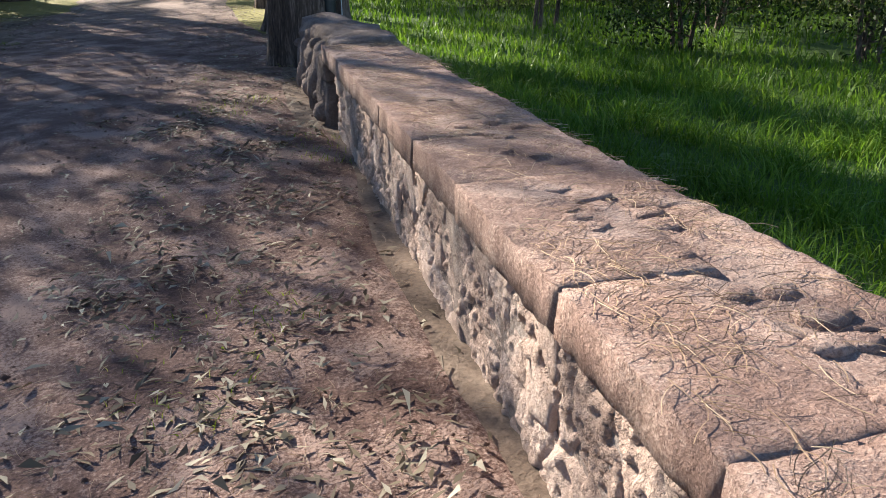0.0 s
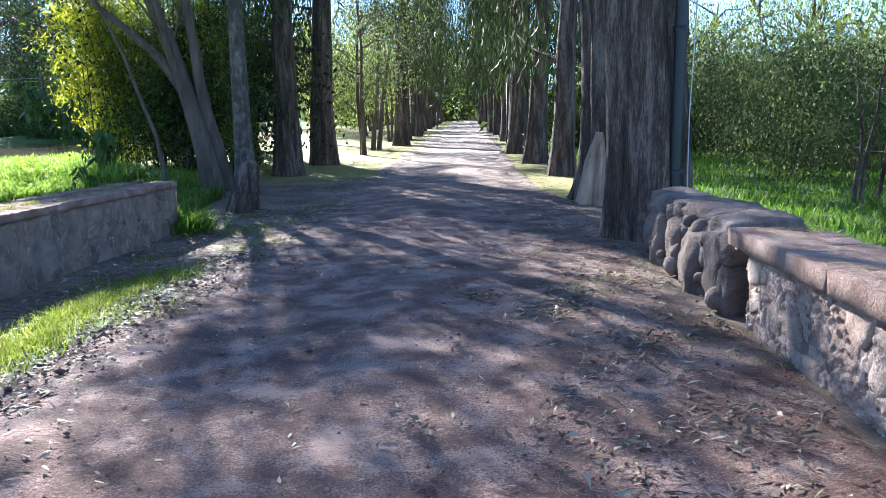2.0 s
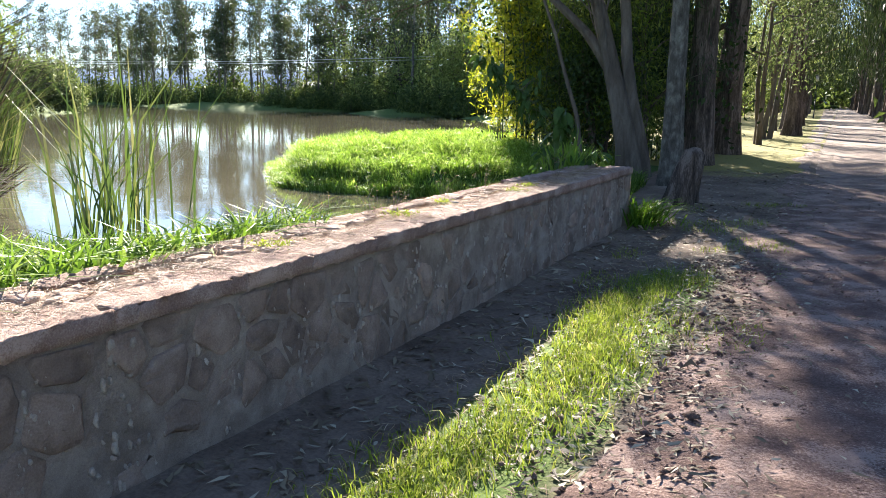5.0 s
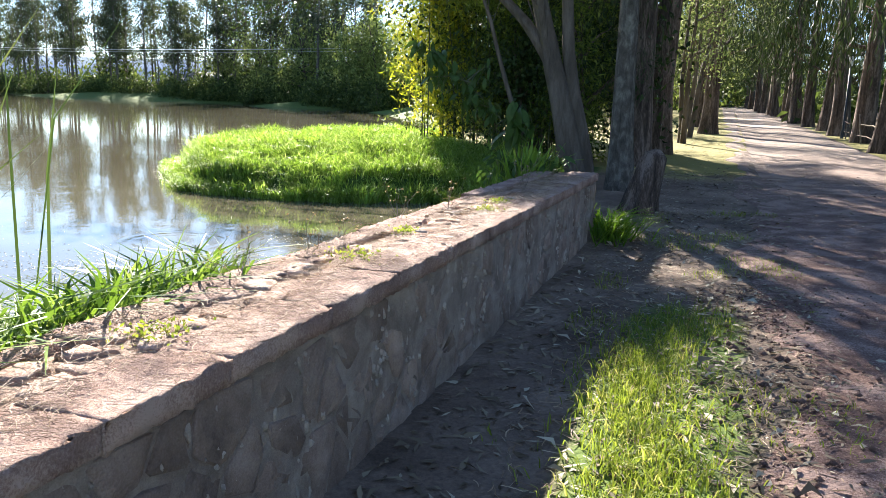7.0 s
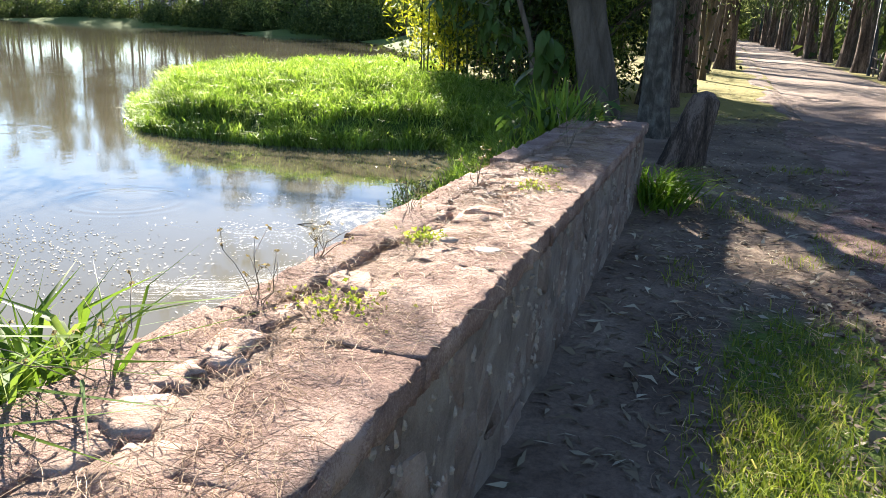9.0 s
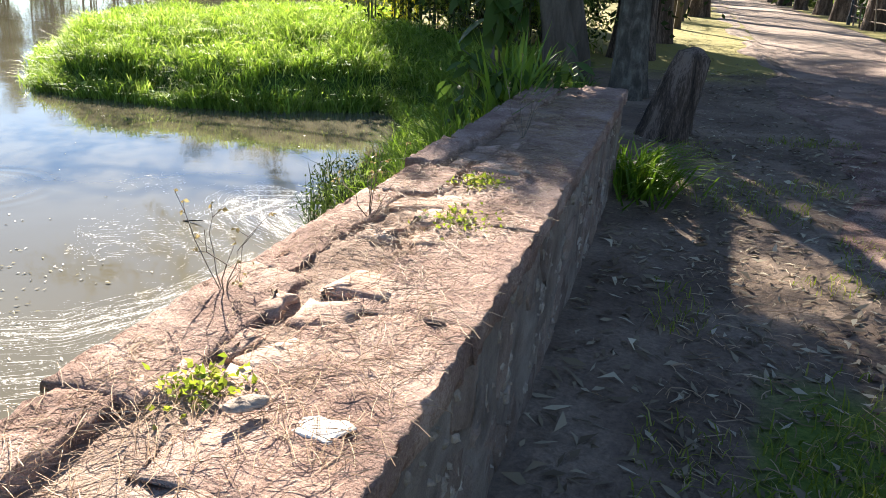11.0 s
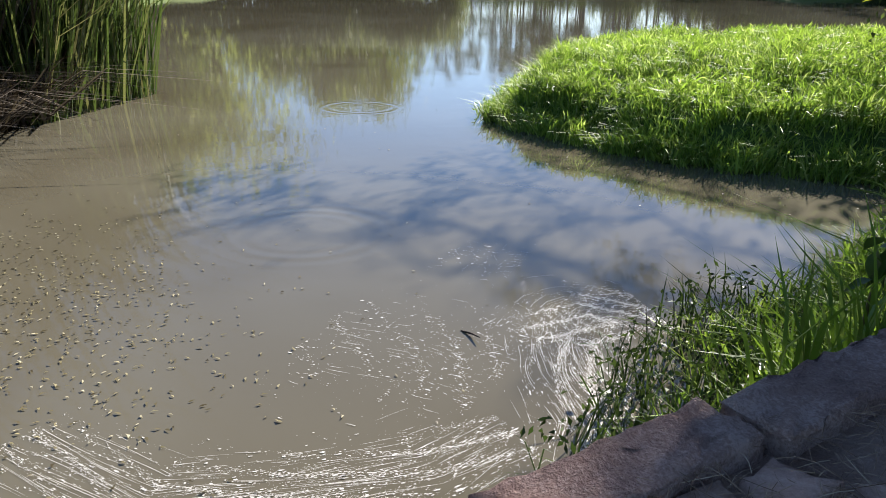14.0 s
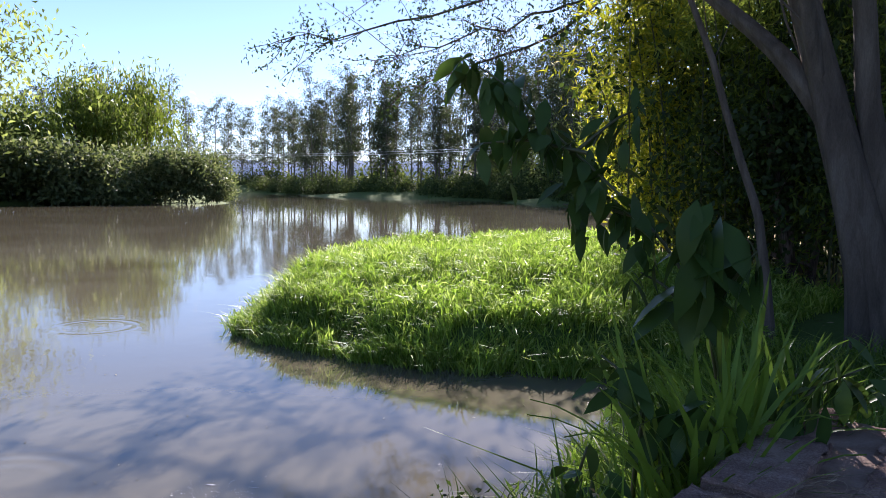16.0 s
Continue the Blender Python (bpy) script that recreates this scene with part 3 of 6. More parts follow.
def left_wall():
    rng = np.random.default_rng(11)
    y0, y1 = -5.0, 13.4
    wall = tagged(thing("stone_wall", at=(0, 0, 0)), "low rubble stone wall with worn reddish coping beside a pond", "wall", kind="structure")
    v, q, c = block(-5.58, -4.955, y0, y1, -0.9, 0.6, rng, 0.008, 0.25)
    part("wall_core", mesh_of("wall_core", v, [q, c]), MORTAR_L, wall)
    # face stones, only where the walk passes near
    pts = []
    for yy in np.arange(0.2, 13.3, 0.3):
        for zz in (-0.12, 0.08, 0.28, 0.47):
            pts.append((yy + rng.uniform(-0.17, 0.17), zz + rng.uniform(-0.1, 0.1)))
    pts = np.array(pts)
    for mid, poly in cells(pts, (0.05, 13.37, -0.24, 0.585), 0.012, rng, 0.1):
        if rng.random() < 0.2:
            continue
        poly = mid + (poly - mid) * rng.uniform(0.78, 1.02)
        front = rng.uniform(-0.001, 0.013)
        v, q, t = slab_of("stone", poly, -0.03, front, 0.08, rng, 0.005)
        v = np.stack([-4.955 + v[:, 2], v[:, 0], v[:, 1]], -1)
        part("stone", mesh_of("stone", v, [q, t], False), STONE_L, wall)
    # small pale chips pressed into the joints
    pile = Pile()
    for k in range(620):
        band = 0.5 + 0.62 * (k % 21) + 0.12 * math.sin(k % 21 * 2.7)
        zz, s = rng.uniform(-0.14, 0.56), rng.uniform(0.006, 0.026)
        yy = band + 0.05 * math.sin(zz * 9 + band * 3) + rng.normal(0, 0.07) if k % 4 else rng.uniform(0.3, 13.2)
        a = np.linspace(0, 2 * np.pi, 6, endpoint=False)
        poly = np.c_[np.cos(a) * s * 0.55, np.sin(a) * s * rng.uniform(0.7, 1.8)] * rng.uniform(0.5, 1.4, (6, 1)) + [yy, zz]
        v, q, t = slab_of("c", poly, -0.02, rng.uniform(0.005, 0.014), 0.25, rng, 0.003)
        pile.add(np.stack([-4.955 + v[:, 2], v[:, 0], v[:, 1]], -1), q, t)
    tagged(part("stone_chips", pile.mesh("stone_chips"), CHIP, wall, "pale chips pressed into the mortar"), kind="stuff")
    # coping: a front course, a broken back course, rubble between
    yy = y0
    while yy < y1 - 0.1:
        l = min(rng.uniform(0.4, 0.85), y1 - yy)
        if y1 - yy - l < 0.25:
            l = y1 - yy
        dz = rng.normal(0, 0.0015)
        v, q, c = block(-5.235 + rng.normal(0, 0.025), -4.915 + rng.normal(0, 0.004), yy - 0.001, yy + l + 0.001, 0.6, 0.69 + dz, rng, 0.0045, 0.035, 0.009)
        part("coping_slab", mesh_of("coping_slab", v, [q, c]), COPING, wall)
        yy += l
    yy = y0
    while yy < y1 - 0.1:
        l = min(rng.uniform(0.45, 1.0), y1 - yy)
        dz = rng.normal(0.006, 0.006)
        gap = 0.03 if rng.random() < 0.3 else 0.0
        if yy < 10.1 < yy + l:
            l = 10.1 - yy
        if yy > 10.05:
            dz += 0.018
        v, q, c = block(-5.64 + rng.normal(0, 0.012), -5.45 + rng.normal(0, 0.03), yy + gap, yy + l + 0.001, 0.56, 0.69 + dz, rng, 0.0045, 0.04, 0.012)
        part("coping_slab", mesh_of("coping_slab", v, [q, c]), COPING, wall)
        yy += l
    xs, ys = np.linspace(-5.5, -5.16, 9), np.arange(y0, y1, 0.06)
    me = sheet("earth_fill", xs, ys, lambda x, y: fill_z(x, y) + rng.normal(0, 0.004, x.shape))
    part("earth_fill", me, FILL, wall, "earth and dry needles between the coping stones")
    pts = np.array([(x + rng.uniform(-0.05, 0.05), y + rng.uniform(-0.06, 0.06)) for y in np.arange(2.0, 11.8, 0.21) for x in (-5.4, -5.27)])
    for mid, poly in cells(pts, (-5.49, -5.17, 1.9, 11.9), 0.014, rng, 0.12):
        if rng.random() < 0.3:
            continue
        poly = (mid + (poly - mid) * rng.uniform(0.7, 1.12)) + rng.normal(0, 0.012, poly.shape)
        v, q, t = slab_of("s", poly, 0.62, 0.69 + rng.uniform(-0.012, 0.009), 0.06, rng, 0.003)
        v[:, 2] += (v[:, 2] > 0.65) * ((v[:, :2] - mid) @ rng.normal(0, 0.035, 2))
        part("rubble_stone", mesh_of("rubble_stone", v, [q, t]), RUBBLE, wall)
    return wall


def right_wall():
    rng = np.random.default_rng(12)
    y0, y1 = -4.0, 7.02
    wall = tagged(thing("garden_wall"), "low wall of porous pinkish stone with broad reddish coping", "wall", kind="structure")
    v, q, c = block(1.945, 2.47, y0, y1 - 0.22, -0.6, 0.63, rng, 0.012, 0.2)
    part("wall_core", mesh_of("wall_core", v, [q, c]), MORTAR_R, wall)
    pts = np.array([(y + rng.uniform(-0.1, 0.1), z + rng.uniform(-0.06, 0.06)) for y in np.arange(0.3, 6.8, 0.3) for z in (0.05, 0.28, 0.5)])
    for mid, poly in cells(pts, (0.2, 6.8, -0.12, 0.618), 0.03, rng, 0.16):
        if rng.random() < 0.55:
            continue
        poly = mid + (poly - mid) * rng.uniform(0.65, 1.0)
        v, q, t = slab_of("stone", poly, -0.05, rng.uniform(0.012, 0.02), 0.03, rng, 0.003)
        v = np.stack([1.945 - v[:, 2], v[:, 0], v[:, 1]], -1)
        part("stone", mesh_of("stone", v, [q[:, ::-1], t[:, ::-1]]), STONE_R, wall)
    zs, ys = np.arange(-0.1, 0.62, 0.012), np.arange(0.2, 6.8, 0.012)
    zz, yy = np.meshgrid(zs, ys)
    crumb = lambda k, o: np.array([noise.noise(Vector((b * k, a * k, o))) for a, b in zip(zz.ravel(), yy.ravel())]).reshape(zz.shape)
    lump, fine = crumb(11, 9), crumb(75, 4)
    hole = np.clip(crumb(24, 30) - 0.12, 0, 1) * np.clip(crumb(3.1, 60) * 3 + 0.6, 0, 1)
    crack = np.clip(0.12 - np.abs(crumb(4.2, 44)), 0, 1)
    pit = 0.01 * lump + 0.015 * crumb(30, 17) + 0.009 * fine - 0.11 * hole - 0.2 * crack
    v = np.stack([1.932 - pit, yy, zz], -1).reshape(-1, 3)
    i = np.arange(len(ys) - 1)[:, None] * len(zs) + np.arange(len(zs) - 1)[None]
    part("rough_render", mesh_of("rough_render", v, np.stack([i, i + len(zs), i + 1 + len(zs), i + 1], -1).reshape(-1, 4)), STONE_R, wall, "crumbling pitted mortar and stone face")
    v, q, c = block(1.905, 2.5, y0, y1, 0.6, 0.625, rng, 0.003, 0.15, 0.006)
    part("ledge", mesh_of("ledge", v, [q, c]), RUBBLE, wall, "thin pale ledge under the coping")
    yy = y0
    while yy < y1 - 0.1:
        l = min(rng.uniform(0.55, 1.1), y1 - yy)
        if y1 - yy - l < 0.3:
            l = y1 - yy
        v, q, c = block(1.85 + rng.normal(0, 0.0012), 2.24 + rng.normal(0, 0.02), yy - 0.004, yy + l + 0.004, 0.637, 0.765 + rng.normal(0, 0.0007), rng, 0.003, 0.05, 0.009)
        part("coping_slab", mesh_of("coping_slab", v, [q, c]), COPING, wall)
        yy += l
    yy = y0
    while yy < y1 - 0.3:
        l = min(rng.uniform(0.5, 1.0), y1 - yy - 0.02)
        v, q, c = block(2.19 + rng.normal(0, 0.01), 2.53 + rng.normal(0, 0.015), yy - 0.004, yy + l + 0.004, 0.63, 0.76 + rng.normal(0, 0.0007), rng, 0.0045, 0.05, 0.012)
        part("coping_slab", mesh_of("coping_slab", v, [q, c]), COPING, wall)
        yy += l
    for _ in range(24):
        x, y, s = rng.uniform(2.1, 2.36), rng.choice([1.5, 2.3, 3.4]) + rng.normal(0, 0.2), rng.uniform(0.03, 0.09)
        a = np.linspace(0, 2 * np.pi, 8, endpoint=False)
        poly = np.c_[np.cos(a) * s, np.sin(a) * s * 0.8] * rng.uniform(0.75, 1.15, (8, 1)) + [x, y]
        v, q, t = slab_of("s", poly, 0.72, 0.767 + rng.uniform(0, 0.008), 0.12, rng, 0.003)
        part("rubble_stone", mesh_of("rubble_stone", v, [q, t]), COPING, wall)


def boulder(rng, size, sub=3, lump=0.16):
    bm = bmesh.new()
    bmesh.ops.create_icosphere(bm, subdivisions=sub, radius=1.0)
    off = Vector(rng.uniform(0, 60, 3))
    for v in bm.verts:
        k = 1 + lump * noise.noise(v.co * 1.3 + off) * 1.6 + lump * 0.6 * noise.noise(v.co * 3.5 + off) + lump * 0.35 * noise.noise(v.co * 8 + off)
        c = v.co * k
        m = max(abs(c.x), abs(c.y), abs(c.z))
        c = c.lerp(c / m, 0.5)
        v.co = Vector((c.x * size[0], c.y * size[1], c.z * size[2]))
    for f in bm.faces:
        f.smooth = True
    me = bpy.data.meshes.new("boulder")
    bm.to_mesh(me)
    bm.free()
    return me


def rough_wall():
    rng = np.random.default_rng(5)
    wall = tagged(thing("boulder_wall"), "tumbled end of the wall built of grey-brown boulders", "wall", kind="structure")
    rows = [(2.14, 7.55, 0.3, 0.3, 0.33, 0.4), (2.1, 8.25, 0.26, 0.28, 0.36, 0.38), (2.12, 8.95, 0.28, 0.25, 0.34, 0.36), (2.1, 9.6, 0.26, 0.27, 0.32, 0.33), (2.15, 10.2, 0.28, 0.25, 0.28, 0.34),
            (2.32, 7.75, 0.62, 0.36, 0.42, 0.16), (2.3, 8.5, 0.64, 0.33, 0.38, 0.15), (2.26, 9.2, 0.6, 0.3, 0.38, 0.17), (2.22, 9.95, 0.58, 0.28, 0.36, 0.2), (2.45, 10.3, 0.5, 0.3, 0.3, 0.16),
            (1.98, 7.22, 0.56, 0.14, 0.15, 0.12), (1.97, 7.2, 0.22, 0.12, 0.1, 0.24)]
    for x, y, z, sx, sy, sz in rows:
        part("boulder", boulder(rng, (sx, sy, sz), 4, 0.27), BOULDER, wall, m=pose(x, y, z, rng.uniform(-9, 9), rng.uniform(-9, 9), rng.uniform(0, 360) if sx == sy else rng.uniform(-15, 15)))
    for _ in range(30):
        y, z = rng.uniform(7.2, 10.4), rng.uniform(0.0, 0.66)
        s = rng.uniform(0.05, 0.13)
        part("stone", boulder(rng, (s * 0.8, s, s * 0.8), 2, 0.3), BOULDER, wall, m=pose(1.86 + 0.12 * rng.random() + 0.08 * z, y, z, rng.uniform(0, 90), 0, rng.uniform(0, 360)))
    v, q, c = block(2.3, 2.46, 6.78, 7.2, -0.4, 0.62, rng, 0.01, 0.1)
    part("niche_back", mesh_of("niche_back", v, [q, c]), MORTAR_R, wall)


# ---------------- trees ----------------
def bent(rng, a, b, n, bow):
    t = np.linspace(0, 1, n)[:, None]
    p = np.asarray(a, float) * (1 - t) + np.asarray(b, float) * t
    w = rng.normal(0, bow, (n, 3)).cumsum(0)
    w -= w[0] + (w[-1] - w[0]) * t * 0.6
    return p + w * np.sin(np.pi * np.clip(t, 0, 1)) ** 0.5


def crown_points(rng, tips, count, radius, flat=1.0):
    c = tips[rng.integers(0, len(tips), count)]
    return c + rng.normal(0, 1, (count, 3)) * radius * np.array([1, 1, flat])


def trunk_mesh(rng, line, radii, sides=20, flare=0.0, ribs=0.05, n=26):
    """A trunk with ribs running up it and a root flare."""
    line, radii = np.asarray(line, float), np.asarray(radii, float)
    t = np.linspace(0, 1, n) ** 1.25
    src = np.linspace(0, 1, len(line))
    p = np.stack([np.interp(t, src, line[:, k]) for k in range(3)], -1)
    r = np.interp(t, src, radii)
    v, q, c = tube(p, r, sides, 0, rng)
    ang = np.linspace(0, 2 * np.pi, sides, endpoint=False)
    ph = rng.uniform(0, 6.28, 4)
    rib = ribs * (np.sin(ang * 5 + ph[0]) + 0.7 * np.sin(ang * 8 + ph[1]) + 0.5 * np.sin(ang * 3 + ph[2]))
    up = np.exp(-(p[:, 2] - p[0, 2]) / 0.45)
    k = 1 + rib[None] * (1 + 2.2 * up[:, None]) + flare * up[:, None] * (0.8 + 0.5 * np.sin(ang * 4 + ph[3]))[None] + rng.normal(0, 0.012, (n, sides))
    body = v[:-1].reshape(n, sides, 3)
    body = p[:, None] + (body - p[:, None]) * k[..., None]
    return mesh_of("trunk", np.concatenate([body.reshape(-1, 3), v[-1:]]), [q, c], True)


def alley_tree(seed, high, r, leafage, low=3.5, bark=None, reach=2.6):
    """A tall row tree with hanging needle foliage."""
    rng = np.random.default_rng(seed)
    tree = thing("row_tree", "tall furrowed-bark tree with dark hanging needle foliage", "tree", "trees along the track")
    line = bent(rng, (0, 0, -0.3), (rng.normal(0, 0.35), rng.normal(0, 0.35), high), 9, 0.07)
    part("trunk", trunk_mesh(rng, line, np.linspace(r, r * 0.18, 9) * [1.12, 1, .97, .93, .88, .8, .8, .8, .8], 22, 0.35), bark or BARK, tree)
    tips = []
    for k in range(13):
        h = low + (high - low) * (k + rng.random()) / 13
        a = rng.uniform(0, 6.28)
        base = np.array([np.interp(h, line[:, 2], line[:, 0]), np.interp(h, line[:, 2], line[:, 1]), h])
        out = reach * (1.1 - 0.6 * (h - low) / (high - low)) * rng.uniform(0.6, 1.15)
        end = base + [math.cos(a) * out, math.sin(a) * out, rng.uniform(0.4, 1.7)]
        limb = bent(rng, base, end, 6, 0.1)
        v, q, c = tube(limb, np.linspace(r * 0.26, 0.015, 6), 6, 0.05, rng)
        part("limb", mesh_of("limb", v, [q, c], True), bark or BARK, tree)
        tips += list(limb[2:])
        for _ in range(3):
            tips.append(limb[-1] + rng.normal(0, 0.6, 3))
    tips = np.array(tips)
    c = crown_points(rng, tips, leafage, 0.5, 0.9)
    v, q = leaves(rng, c, 0.42, 0.05, droop=1.1, spread=0.55, curl=0.06)
    part("crown", mesh_of("crown", v, q), CASUARINA, tree)
    return tree


def leaf_tree(seed, high, r, spread, leafage, leaf, foliage, bark, name, label, low=0.3, flat=0.8, droop=0.3, clump=0.55, stems=1, category="tree", limbs=9, lean=(0, 0), sides=8, far=False):
    """A broad tree or shrub: stems, limbs and a loose, uneven crown."""
    rng = np.random.default_rng(seed)
    tree = thing(name, label, category)
    tips, boughs = [], Pile()
    for s in range(stems):
        a = rng.uniform(0, 6.28)
        foot = np.array([math.cos(a), math.sin(a), 0]) * (0.12 * spread if stems > 1 else 0)
        top = np.array([lean[0] + rng.normal(0, spread * 0.22) + foot[0] * 2, lean[1] + rng.normal(0, spread * 0.22) + foot[1] * 2, high * rng.uniform(0.75, 0.92)])
        line = bent(rng, foot + [0, 0, -0.3], top, 8, 0.05 * spread * 0.5)
        part("trunk", trunk_mesh(rng, line, np.linspace(r, r * 0.15, 8), sides, 0.2, 0.05, 10), bark, tree)
        for k in range(max(3, limbs // stems)):
            f = rng.uniform(low, 0.95)
            base = np.array([np.interp(f, np.linspace(0, 1, 8), line[:, i]) for i in range(3)])
            a = rng.uniform(0, 6.28)
            out = spread * rng.uniform(0.45, 1.0) * (1.15 - 0.5 * f)
            end = base + [math.cos(a) * out, math.sin(a) * out, rng.uniform(0.05, 0.35) * high * (1 - f * 0.6)]
            limb = bent(rng, base, end, 6, 0.04 * spread)
            v, q, c = tube(limb, np.linspace(r * 0.4, r * 0.05, 6), 4, 0.05, rng)
            if far:
                boughs.add(v, q, c)
            else:
                part("limb", mesh_of("limb", v, [q, c], True), bark, tree)
            tips += list(limb[2:])
            for _ in range(3):
                tips.append(limb[-1] + rng.normal(0, 0.16, 3) * [spread, spread, high * 0.35])
    if far:
        tagged(part("branchwork", boughs.mesh("branchwork", True), bark, tree), kind="stuff")
    c = crown_points(rng, np.array(tips), leafage, clump, flat)
    c[:, 2] = np.maximum(c[:, 2], 0.12)
    v, q = leaves(rng, c, leaf[0], leaf[1], droop=droop, spread=0.8)
    part("crown", mesh_of("crown", v, q), foliage, tree)
    return tree


def set_at(tree, x, y, turn=0, size=1.0, z=None):
    tree.location = (x, y, float(height(np.array([x]), np.array([y]))[0]) if z is None else z)
    tree.rotation_euler = (0, 0, radians(turn))
    tree.scale = (size,) * 3
    return tree


def again(tree, x, y, turn=0, size=1.0, z=None):
    zz = float(height(np.array([x]), np.array([y]))[0]) if z is None else z
    o = copy_thing(tree, pose(x, y, zz, 0, 0, turn))
    o.scale = (size,) * 3
    return o


def gum_tree(seed, high, r):
    """A tall slender gum: bare lower trunk, rising limbs, leaf clumps with sky between."""
    rng = np.random.default_rng(seed)
    tree = thing("gum_tree", "tall slender gum tree on the far shore", "tree", "gum trees on the far shore")
    line = bent(rng, (0, 0, -0.3), (rng.normal(0, 1.2), rng.normal(0, 1.2), high * 0.95), 9, 0.25)
    part("trunk", trunk_mesh(rng, line, np.linspace(r, r * 0.2, 9), 6, 0.2, 0.05, 10), BARK_GREY, tree)
    c, boughs = [], Pile()
    for k in range(15):
        f = 0.28 + 0.7 * (k + rng.random()) / 15
        base = np.array([np.interp(f, np.linspace(0, 1, 9), line[:, i]) for i in range(3)])
        a = rng.uniform(0, 6.28)
        out = rng.uniform(1.2, 4.2) * (1.25 - 0.7 * f)
        end = base + [math.cos(a) * out, math.sin(a) * out, rng.uniform(1.0, 3.6)]
        limb = bent(rng, base, end, 5, 0.15)
        boughs.add(*tube(limb, np.linspace(r * 0.3, 0.03, 5), 4))
        for m in (limb[-1], limb[-1] + rng.normal(0, 0.9, 3), limb[2] + rng.normal(0, 0.5, 3)):
            s = rng.uniform(0.45, 1.0)
            c.append(m + rng.normal(0, 1, (int(60 * s), 3)) * [1.05 * s, 1.05 * s, 0.8 * s])
    tagged(part("branchwork", boughs.mesh("branchwork", True), BARK_GREY, tree), kind="stuff")
    v, q = leaves(rng, np.concatenate(c), 0.6, 0.21, droop=0.5)
    part("crown", mesh_of("crown", v, q), EUCALYPT, tree)
    return tree


# ---------------- scattered growth ----------------
def scatter(rng, n, x0, x1, y0, y1, keep=None):
    x, y = rng.uniform(x0, x1, n), rng.uniform(y0, y1, n)
    if keep is not None:
        k = keep(x, y)
        x, y = x[k], y[k]
    return x, y


def tufted(rng, x, y, spread=0.12, share=0.6):
    """Draws part of the points together into tufts."""
    n = len(x)
    c = rng.integers(0, n, n)
    c = c - c % 14
    pull = rng.random(n) < share
    x = np.where(pull, x[c] + rng.normal(0, spread, n), x)
    y = np.where(pull, y[c] + rng.normal(0, spread, n), y)
    return x, y


def stuff(name, pile, material, label, category):
    return tagged(part(name, pile.mesh(name), material), label, category, kind="stuff")


